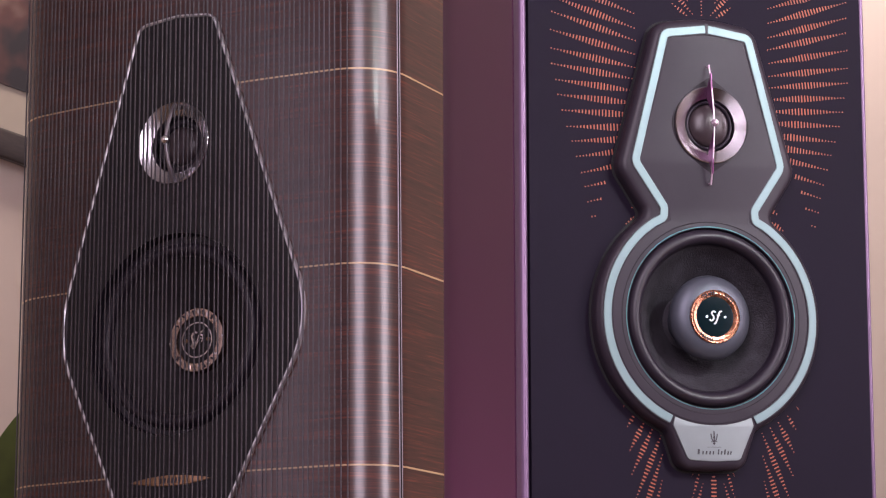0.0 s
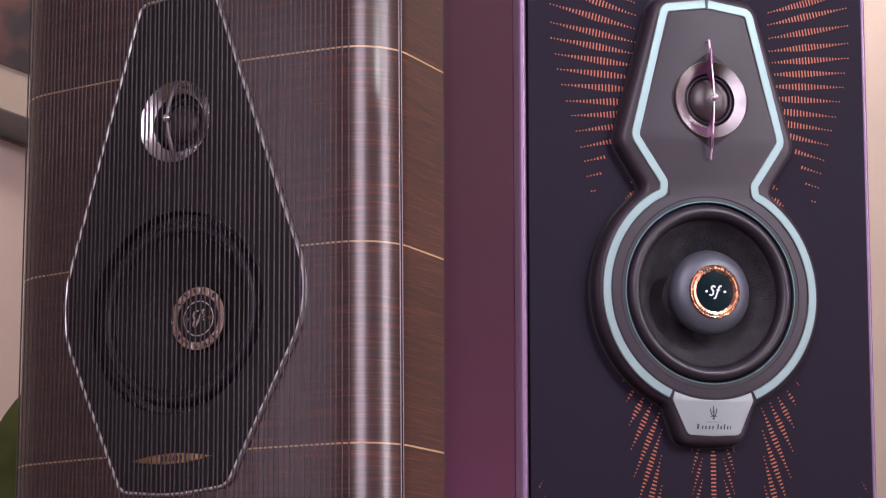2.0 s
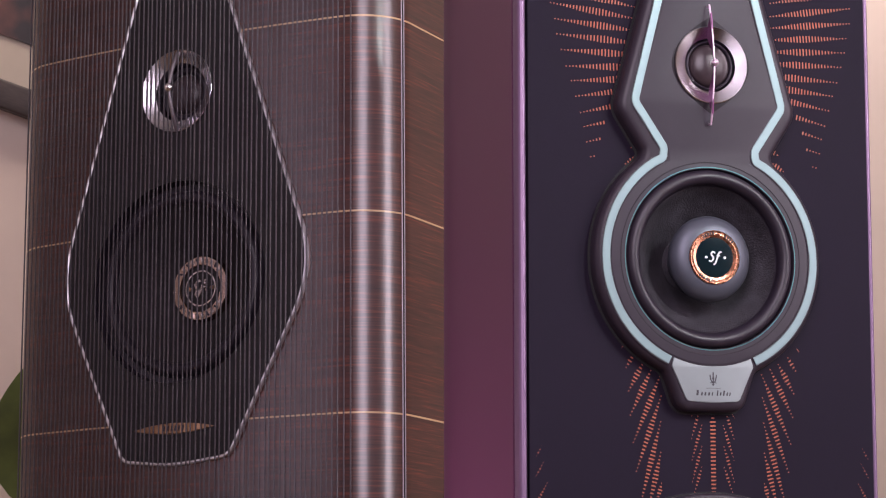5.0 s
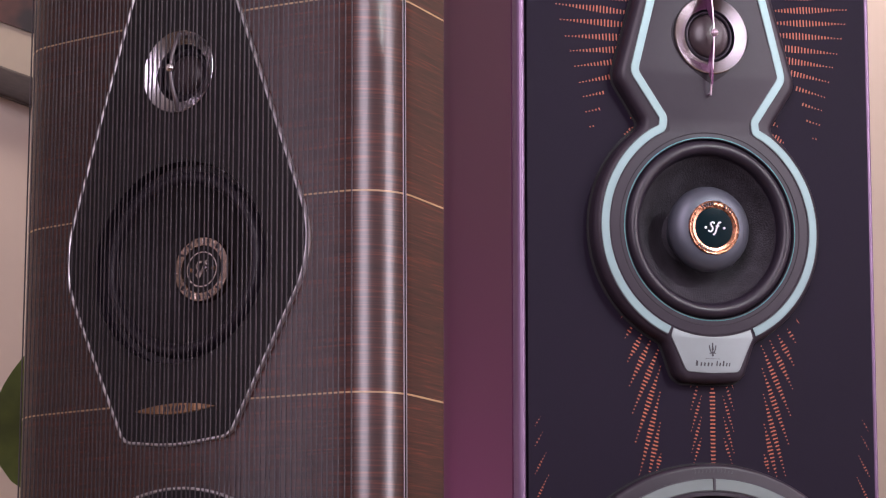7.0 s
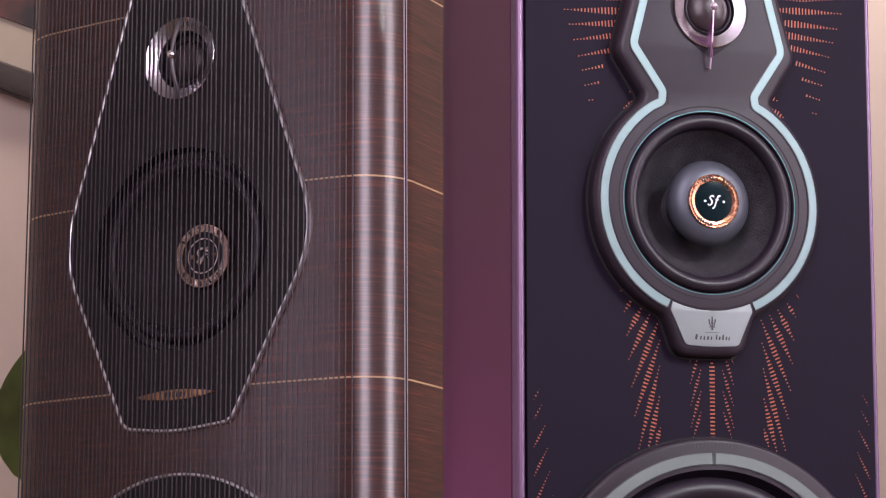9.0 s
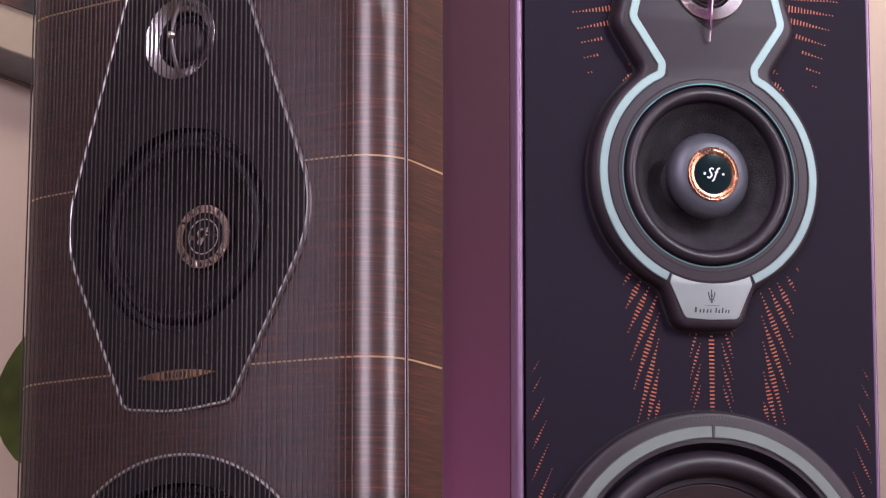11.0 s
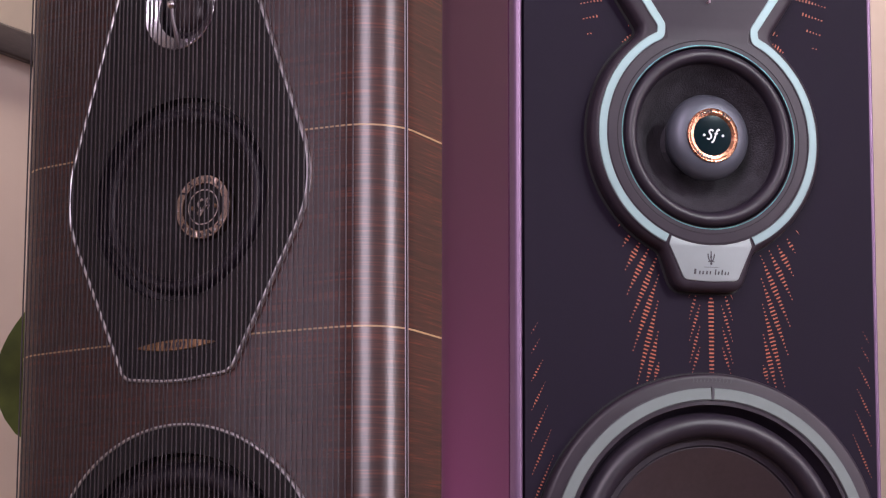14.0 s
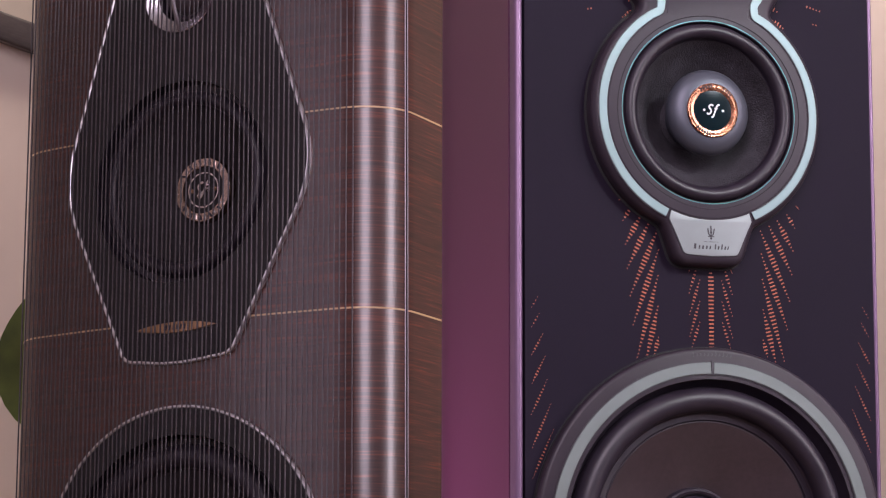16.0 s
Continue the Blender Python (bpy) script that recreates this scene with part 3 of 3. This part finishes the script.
def strip_side(sx):
    key = [(0.0012, 0.2428, 0), (0.0358, 0.2378, 0.006), (0.0622, 0.1345, 0.009), (0.0382, 0.0990, 0.006), (0.0392, 0.0908, 0.004)]
    ring = arc(*MID, 0.0868, 57.5, -66.0, 44)
    pts = fillet([(0.0, 0.2, 0)] + key + [(x, z, 0) for x, z in ring] + [(0.0, -0.1, 0)], 6)[1:-1]
    return [(sx * x, z) for x, z in pts]


for sx in (1, -1):
    part("strip_groove", band(strip_side(sx), 0.0038, -0.006, -0.0086), DARKINK, bezel, "dark groove round the strip")
    part("strip", band(strip_side(sx), 0.0032, -0.006, -0.0090, round_top=0.0004), STRIP_LIT, bezel, "satin aluminium strip coloured as lit cyan")
part("dish_ring", lathe([(0.0756, -0.0080), (0.0753, -0.0087), (0.0724, -0.0080), (0.0717, -0.0074), (0.0717, -0.0060)], *MID, 112), DISH, bezel, "shallow dished ring")
part("strip_joint", band([(0.0, 0.2385), (0.0, 0.2475)], 0.0010, -0.006, -0.0092), DARKINK, bezel)

# maker's plate under the driver
plate_half = [(0.0, -0.0700, 0)] + [(x, z, 0) for x, z in reversed(arc(*MID, 0.0838, -67.5, -84, 8))]
plate_half += [(0.0340, -0.0700, 0.003), (0.0300, -0.0785, 0.006), (0.0218, -0.0968, 0.005), (0.0, -0.0980, 0.1)]
maker = part("maker_plate", plate(fillet(mirror_closed(plate_half), 5), -0.006, -0.0090, 0.0005), PLATE, bezel, "satin aluminium plate")
INK_Y = -0.0090


def ink(name, path, half, rise=0.0003):
    part(name, band(path, half, INK_Y, INK_Y - rise), DARKINK, maker)


# a three-pronged mark, a rule and the small script as bars
ink("maker_mark", [(0, -0.0850), (0, -0.0745)], 0.00045)
ink("maker_mark", [(-0.0007, -0.0800), (0, -0.0760), (0.0007, -0.0800)], 0.0003)
for sx in (-1, 1):
    ink("maker_mark", [(0, -0.0822), (sx * 0.0014, -0.0816), (sx * 0.0022, -0.0796), (sx * 0.0027, -0.0765)], 0.00042)
ink("maker_mark", [(-0.0026, -0.0826), (0.0026, -0.0826)], 0.0003)
ink("maker_mark", [(-0.0009, -0.0840), (0.0009, -0.0840)], 0.0004)
ink("rule_mark", [(-0.0060, -0.0868), (0.0060, -0.0868)], 0.00014)
x = -0.0148
for tall, w in ((1, 2.8), (0, 1.9), (0, 2.1), (0, 2.1), (0, 1.6), (-1, 1.4), (1, 1.6), (0, 2.0), (1, 1.9), (0, 1.7), (0, 1.5)):
    w *= 0.00145
    if tall >= 0:
        ink("lettering_bar", [(x + 0.32 * w, -0.0924), (x + 0.32 * w + 0.0006, -0.0898 + 0.0014 * tall)], 0.20 * w)
    x += w


def sun_midrange():
    cx, cz = MID
    drv = part("midrange_driver", lathe([(0.0716, -0.0083), (0.0706, -0.0070), (0.0698, -0.0042)] + half_roll(0.0697, 0.0580, -0.003, 0.0080, 14)
                                        + [(0.0568, -0.0015)], cx, cz, 96), RUBBER, bezel, "black rubber surround")
    # added ring that stands in for the cyan reflection on the chamfer
    part("rim_glint", lathe([(0.0716, -0.0078), (0.0716, -0.0086), (0.0709, -0.0086), (0.0709, -0.0078)], cx, cz, 96), RIM_GLINT, drv, "thin ring coloured as a teal reflection")
    part("cone", lathe([(0.0572, -0.0025)] + [(0.0572 - 0.033 * k / 8, -0.0025 + 0.034 * (k / 8) ** 0.85) for k in range(1, 9)] + [(0, 0.033)], cx, cz, 96), PAPER, drv, "pressed paper cone")
    plug = part("phase_plug", lathe([(0.020, 0.033), (0.021, 0.014), (0.0290, 0.006), (0.0326, 0.000), (0.0335, -0.0040), (0.0325, -0.0080), (0.0295, -0.0115), (0.0250, -0.0136), (0.0210, -0.0146), (0, -0.0150)],
                                    cx, cz, 72), PLUG, drv, "satin grey phase plug")
    part("badge_ring", lathe([(0.0209, -0.0140), (0.0209, -0.0155), (0.0202, -0.0161), (0.0185, -0.0158), (0.0180, -0.0160), (0.0160, -0.0156), (0.0155, -0.0150)], cx, cz, 72), COPPER, plug, "polished copper ring with engraving")
    part("badge", lathe([(0.0157, -0.0145), (0.0157, -0.0150), (0.010, -0.0156), (0, -0.0159)], cx, cz, 48), TEAL, plug, "dark teal enamel badge")
    for a0, n in ((122, 5), (62, 4), (262, 6)):      # worn engraving on the ring
        for k in range(n):
            a = radians(a0 - 7 * k)
            part("engraved_mark", band([(cx + 0.0172 * math.cos(a), cz + 0.0172 * math.sin(a)), (cx + 0.0188 * math.cos(a - 0.03), cz + 0.0188 * math.sin(a - 0.03)), (cx + 0.0196 * math.cos(a + 0.03), cz + 0.0196 * math.sin(a + 0.03))],
                                       0.00045, -0.0155, -0.0164), DARKINK, plug)
    # the emblem: an s, a long f and a dot at each side
    def stroke(path, thick):
        part("emblem", band([(cx + 0.001 * x + 0.00022 * z, cz + 0.001 * z) for x, z in path], thick, -0.0150, -0.0166), WHITE, plug, "white emblem stroke")
    stroke([(-0.9, 3.0), (-1.5, 3.9), (-2.7, 4.1), (-3.7, 3.4), (-3.8, 2.3), (-3.0, 1.2), (-1.9, 0.2), (-1.4, -1.2), (-1.7, -2.5), (-2.7, -3.3), (-3.9, -3.1), (-4.5, -2.2)], 0.00062)
    stroke([(4.3, 3.6), (3.8, 4.3), (3.0, 4.2), (2.4, 3.2), (2.0, 0.8), (1.6, -2.6), (1.2, -4.6), (0.5, -5.6), (-0.3, -5.4)], 0.00058)
    stroke([(0.6, 1.2), (3.6, 1.2)], 0.00040)
    for dx in (-0.0074, 0.0080):
        part("emblem_dot", lathe([(0.0010, -0.0148), (0.0010, -0.0165), (0, -0.0166)], cx + dx, cz - 0.0002, 14), WHITE, plug)


def sun_tweeter():
    cx, cz = HIGH
    eye = []
    for sg in (1, -1):      # pointed above and below
        for k in range(24):
            f = 1 - 2 * k / 24
            eye.append((cx + sg * 0.0330 * (1 - abs(f) ** 1.9), cz + sg * f * 0.0385))
    # plate just proud of the faceplate; its dark colour imitates the recess's shade
    part("waveguide", plate(eye, -0.0080, -0.0087, 0.0003, [circle(cx, cz, 0.0307)]), RECESS_SHADE, bezel, "thin pointed plate coloured as a recess's shade")
    tw = part("tweeter", lathe([(0.0306, -0.004), (0.0306, -0.0100), (0.0300, -0.0106), (0.0212, -0.0076), (0.0205, -0.0050), (0.0203, 0.002)], cx, cz, 96), STEEL, bezel, "bright turned steel ring")
    part("surround", lathe([(0.0204, -0.003)] + half_roll(0.0200, 0.0172, -0.004, 0.003) + [(0.0166, -0.002)], cx, cz, 72), RUBBER, tw)
    part("dome", lathe([(0.0172 * math.cos(a), -0.003 - 0.0095 * math.sin(a)) for a in [math.pi / 2 * k / 10 for k in range(11)]], cx, cz, 64), SILK, tw)
    bx = cx - 0.0020
    for lo, hi, deep in ((0.008, 0.040, 0.0088), (-0.040, -0.008, 0.0075)):      # curved fins that carry the bar
        edge = [(lo + (hi - lo) * k / 12) for k in range(13)]
        front = [(-0.0155 - 0.0045 * (1 - abs(z) / 0.048), cz + z) for z in edge]
        back = [(y + 0.0012 + deep * math.sin(math.pi * k / 12) ** 1.4, z) for k, (y, z) in enumerate(front)]
        bm = bmesh.new()
        ring = front + back[::-1]
        l, r = [[bm.verts.new((bx + dx, y, z)) for y, z in ring] for dx in (-0.0005, 0.0005)]
        n = len(ring)
        for i in range(n):
            bm.faces.new((l[i - 1], l[i], r[i], r[i - 1]))
        for k in range(12):
            for s_ in (l, r):
                bm.faces.new((s_[k], s_[k + 1], s_[n - 2 - k], s_[n - 1 - k]))
        part("fin", bm, FIN, tw, "small magenta metal fin")
    bar = [(bx, -0.0120 - 0.0085 * (1 - abs(k / 14 - 1) ** 1.5), cz - 0.0482 + 0.0955 * k / 28) for k in range(29)]
    part("blade", tube(bar, 0.00068, 10, taper=[1.15 - 0.25 * math.sin(math.pi * k / 28) for k in range(29)]), BLADE, tw, "slim polished arched bar")
    for z in (bar[0][2] + 0.001, bar[-1][2] - 0.001):
        part("post", lathe([(0.0009, -0.0084), (0.0009, -0.0122)], bx, z, 10), BLADE, tw)
    part("pin", lathe([(0.0030 * math.sin(a), -0.0212 - 0.0030 * math.cos(a)) for a in [math.pi * k / 10 for k in range(11)]], bx + 0.0002, cz - 0.0005, 24), BLADE, tw)


def sun_bass():
    cx, cz = LOW
    part("joint", plate(circle(cx + 0.4 * AXIS, cz, 0.1424, 128), 0.0003, -0.0004, 0, [circle(cx + 0.4 * AXIS, cz, 0.1170, 128)]), SHADOWGAP, sun, "dark joint")
    ring = part("bass_bezel", plate(circle(cx, cz, 0.1412, 128), 0.001 + 0.4 * PROUD, -0.0075, 0.0035, [circle(cx, cz, 0.1170, 128)]), BEZEL, sun, "satin grey round bezel")
    ring.location = (0.4 * AXIS, -0.4 * PROUD, 0)
    for a0, a1 in ((90.6, 269.4), (-89.4, 89.4)):
        part("strip_groove", band(arc(cx, cz, 0.1253, a0, a1, 64), 0.0051, -0.006, -0.0083), DARKINK, ring, "dark groove round the arc")
        part("strip", band(arc(cx, cz, 0.1253, a0, a1, 64), 0.0044, -0.006, -0.0090, round_top=0.0004), ARC_DIM, ring, "satin aluminium arc coloured as dimly lit")
    part("strip_joint", band([(cx, cz + 0.1205), (cx, cz + 0.1305)], 0.0010, -0.006, -0.0092), DARKINK, ring)
    for k in range(11):      # worn engraving over the joint
        a = radians(90 + 6.6 - 1.3 * k)
        top = 0.1378 if k in (0, 6, 8) else 0.1368
        part("engraved_stroke", band([(cx + 0.1346 * math.cos(a), cz + 0.1346 * math.sin(a)), (cx + 0.1356 * math.cos(a - 0.006), cz + 0.1356 * math.sin(a - 0.006)), (cx + top * math.cos(a - 0.003), cz + top * math.sin(a - 0.003))], 0.00045, -0.0073, -0.0077), DARKINK, ring)
    drv = part("bass_driver", lathe([(0.1172, -0.0075), (0.1165, -0.0020), (0.1120, 0.004)] + half_roll(0.1115, 0.0925, 0.003, 0.0110, 18) + [(0.0910, 0.0046), (0.0870, 0.005), (0.0860, 0.0065), (0.0845, 0.0065)], cx, cz, 128), RUBBER, ring, "black rubber surround")
    # the same painted cyan reflection, round the bass surround
    part("rim_glint", lathe([(0.1112, 0.0030), (0.1112, 0.0008), (0.1105, 0.0008), (0.1105, 0.0030)], cx, cz, 128), RIM_GLINT, drv, "thin ring coloured as a teal reflection")
    part("cone", lathe([(0.0852, 0.006), (0.066, 0.016), (0.036, 0.031)], cx, cz, 96), SILK, drv, "dark smooth cone")
    part("dust_cap", lathe([(0.0365, 0.032), (0.0350, 0.0255), (0.0335, 0.0245), (0.0315, 0.0255), (0.0300, 0.0285)] + [(0.029 * math.cos(a), 0.0285 - 0.010 * math.sin(a)) for a in [math.pi / 2 * k / 8 for k in range(1, 9)]], cx, cz, 72), RUBBER, drv)


sun_midrange()
sun_tweeter()
sun_bass()


# ---- sunburst: rays of short dashes ----
DASHES = []


def ray(x0, z0, x1, z1, cut=1.0, peak=0.55, tall=0.0057, pitch=0.00275, wide=0.00095, swell=0.0009):
    """One ray from its thin outer end; tall: the longest dash. cut: where the bezel ends it."""
    d = Vector((x1 - x0, z1 - z0))
    n = max(3, round(d.length / pitch))
    t = d.normalized()
    tall *= min(1, d.length / 0.016)
    for k in range(n + 1):
        f = k / n
        if f > cut:
            break
        h = f / peak if f < peak else (1 - f) / (1 - peak)
        h = max(0.16, h ** 0.9) * tall
        c = Vector((x0, z0)) + d * f
        DASHES.append((h, wide if h > 0.0018 else swell, c.x, c.y, math.atan2(t.y, t.x)))


# side rays beside the tweeter: outer end, slope, share of the full length
UPPER = [(0.1295, 0.3145, -0.32, 1), (0.1290, 0.3030, -0.32, 1), (0.1287, 0.2900, -0.32, 1), (0.1285, 0.2775, -0.315, 1), (0.1282, 0.2645, -0.30, 1),
         (0.1275, 0.2520, -0.265, 1), (0.1285, 0.2375, -0.215, 1), (0.1282, 0.2228, -0.158, 1), (0.1280, 0.2105, -0.117, 1), (0.1245, 0.1980, -0.080, 0.97),
         (0.1230, 0.1862, -0.050, 0.93), (0.1195, 0.1741, -0.012, 0.80), (0.1155, 0.1613, 0.040, 0.70), (0.1115, 0.1500, 0.083, 0.58), (0.1078, 0.1380, 0.165, 0.48),
         (0.1040, 0.1255, 0.235, 0.36), (0.1010, 0.1146, 0.25, 0.26), (0.0990, 0.1028, 0.26, 0.17), (0.0958, 0.0913, 0.20, 0.06)]
FAN = [(0.0728, -0.0535, 0.0748, -0.0560), (0.0650, -0.0610, 0.0714, -0.0710), (0.0567, -0.0662, 0.0695, -0.0890), (0.0497, -0.0706, 0.0682, -0.1075),
       (0.0423, -0.0747, 0.0660, -0.1283), (0.0427, -0.0926, 0.0638, -0.1503), (0.0433, -0.1124, 0.0607, -0.1750), (0.0435, -0.1358, 0.0540, -0.1785), (0.0432, -0.1594, 0.0467, -0.1720)]
CENTRE = [(0.0165, -0.1050, 0.0180, -0.1085), (0.0115, -0.1048, 0.0178, -0.1248), (0.0091, -0.1146, 0.0176, -0.1413), (0.0093, -0.1310, 0.0176, -0.1580), (0.0095, -0.1470, 0.0158, -0.1660)]
RIM = [(0.1343, -0.1317, 0.1388, -0.1394), (0.1330, -0.1440, 0.1387, -0.1540), (0.1303, -0.1595, 0.1389, -0.1750), (0.1285, -0.1763, 0.1387, -0.1963),
       (0.1267, -0.1935, 0.1392, -0.2195), (0.1240, -0.2117, 0.1385, -0.2440), (0.1220, -0.2305, 0.1382, -0.2665)]
for sx in (-1, 1):
    for x, z, slope, cut in UPPER:
        L = 0.0700
        ray(sx * x, z, sx * (x - L), z + slope * L, cut)
    # short ends that peep out at the neck
    ray(sx * 0.0622, 0.1000, sx * 0.0545, 0.1042, 1.0, 0.6, 0.0105)
    ray(sx * 0.0672, 0.0870, sx * 0.0530, 0.0936, 1.0, 0.4, 0.0064)
    # rays over the top of the bezel
    ray(sx * 0.0280, 0.2790, sx * 0.0080, 0.2585, 1.0, 0.5, 0.0040)
    ray(sx * 0.0250, 0.2655, sx * 0.0130, 0.2570, 1.0, 0.6, 0.0040)
    ray(sx * 0.0370, 0.2960, sx * 0.0120, 0.2690, 1.0, 0.5, 0.0042)
    # fans between the two bezels, and beside the lower one
    for x0, z0, x1, z1 in FAN:
        ray(0.003 + sx * x1, z1, 0.003 + sx * x0, z0, 1.0, 0.55, 0.0047, 0.0029, 0.00105)
    for x0, z0, x1, z1 in CENTRE:
        ray(0.003 + sx * x1, z1, 0.003 + sx * x0, z0, 1.0, 0.6, 0.0025, 0.0028)
    for x0, z0, x1, z1 in RIM:
        ray(-0.003 + sx * x1, z1, -0.003 + sx * x0, z0, 1.0, 0.35, 0.0019, 0.0026)
ray(0.0, 0.330, 0.0, 0.2580, 1.0, 0.3, 0.0044)
ray(0.0032, -0.1060, 0.0032, -0.4060, 0.2, 0.02, 0.0044, 0.0030, 0.00115)


def lay_dashes():
    """The longest dashes are pieces of their own; the fine ends of the rays stay joined."""
    long_first = sorted(DASHES, key=lambda d: -d[0])
    piece = bmesh.new()
    box(-0.5, 0.5, -0.5, 0.5, -0.5, 0.5, 0, piece)
    shared = finish("inlay_dash", piece, INLAY, False)
    for h, w, x, z, turn in long_first[:300]:
        ob = new("inlay_dash", shared)
        ob.parent = sun
        ob.matrix_local = Matrix.Translation((x, -0.00005, z + RIGHT_BASE)) @ Matrix.Rotation(-turn, 4, "Y") @ Matrix.Diagonal((w, 0.0005, h, 1))
    rest = bmesh.new()
    for h, w, x, z, turn in long_first[300:]:
        m = Matrix.Translation((x, -0.00005, z)) @ Matrix.Rotation(-turn, 4, "Y") @ Matrix.Diagonal((w, 0.0005, h, 1))
        corners = [rest.verts.new(m @ Vector(c)) for c in ((-.5, .5, -.5), (.5, .5, -.5), (.5, .5, .5), (-.5, .5, .5), (-.5, -.5, -.5), (.5, -.5, -.5), (.5, -.5, .5), (-.5, -.5, .5))]
        for f in ((4, 5, 6, 7), (0, 1, 5, 4), (1, 2, 6, 5), (2, 3, 7, 6), (3, 0, 4, 7)):
            rest.faces.new([corners[q] for q in f])
    part("inlay_field", rest, INLAY, sun, "fine orange inlaid dashes", False, "stuff")


lay_dashes()

# ---- things on and before the far wall ----
picture = thing("framed_picture", pose(-1.272, 3.62, 1.744, 0, 20, 0), "dark blotched painting in a dark frame with ivory mount", "picture")
for x0, x1, z0, z1 in ((0, 0.95, 0, 0.045), (0, 0.95, 0.85, 0.90), (0, 0.05, 0.045, 0.85), (0.90, 0.95, 0.045, 0.85)):
    part("frame_bar", box(x0, x1, -0.035, 0, z0, z1, 0.004), FRAME, picture, "dark stained bar")
part("mount", box(0.05, 0.90, -0.012, 0, 0.045, 0.85), MAT, picture, "ivory card", False)
part("painting", box(0.09, 0.86, -0.016, -0.0125, 0.115, 0.80), PAINTING, picture, "dark brown and red blotches", False)


def leaf_mesh(length, width, droop):
    bm = bmesh.new()
    n, rows = 12, []
    for k in range(n + 1):
        f = k / n
        w = width * math.sin(math.pi * f ** 0.8) ** 0.8 * 0.5 + 0.001
        z, y = length * f * (1 - 0.15 * droop * f), droop * length * f * f * 0.5
        rows.append([bm.verts.new((w * a, y - 0.10 * w * abs(a) + 0.004 * math.sin(9 * f + 2 * a), z)) for a in (-1, -0.5, 0, 0.5, 1)])
    for a, b in zip(rows, rows[1:]):
        for k in range(4):
            bm.faces.new((a[k], a[k + 1], b[k + 1], b[k]))
    bmesh.ops.solidify(bm, geom=list(bm.faces), thickness=0.0012)
    return bm


plant = thing("potted_plant", pose(-0.70, 3.15, 0), "leafy green plant in a terracotta pot", "plant")
pot = bmesh.new()
for prof in ([(0.0, 0.0), (0.10, 0.0), (0.145, 0.27), (0.155, 0.27), (0.155, 0.31), (0.140, 0.31), (0.135, 0.27), (0.0, 0.27)],):
    rows = [[pot.verts.new((r * math.cos(a), r * math.sin(a), z)) for a in [2 * math.pi * k / 32 for k in range(32)]] for r, z in prof[1:-1]]
    for a, b in zip(rows, rows[1:]):
        for k in range(32):
            pot.faces.new((a[k - 1], a[k], b[k], b[k - 1]))
    pot.faces.new(rows[0])
    pot.faces.new(rows[-1])
part("pot", pot, POT, plant, "terracotta pot")
soil = bmesh.new()
bmesh.ops.create_cone(soil, cap_ends=True, segments=32, radius1=0.133, radius2=0.129, depth=0.02, matrix=Matrix.Translation((0, 0, 0.282)))
part("soil", soil, SOIL, plant, "dark potting soil")
LEAVES = [(0.136, 0.0, 0.900, 0.235, 0.135, 0.20, 10, 3), (-0.10, 0.05, 0.72, 0.34, 0.15, 0.4, -40, -14), (0.05, 0.06, 0.70, 0.32, 0.14, 0.4, 60, 16),
          (-0.12, -0.03, 0.55, 0.34, 0.15, 0.6, -100, -28), (0.0, 0.10, 0.85, 0.34, 0.14, 0.3, 160, 6), (-0.16, 0.04, 0.86, 0.32, 0.14, 0.4, -20, -20), (0.06, -0.02, 0.50, 0.30, 0.13, 0.7, 120, 30)]
for i, (x, y, z, length, width, droop, turn, tip) in enumerate(LEAVES):
    x -= 0.16 if i else 0.0
    stem = part("stem", tube([(x * 0.15, y * 0.15, 0.26), (x * 0.5, y * 0.5, 0.26 + (z - 0.26) * 0.55), (x, y, z)], 0.006, 8, taper=[1.2, 1, 0.7]), STEM, plant)
    lf = leaf_mesh(length, width, droop)
    lf.transform(pose(x, y, z - 0.01, 0, tip, turn))
    part("leaf", lf, LEAF, stem)
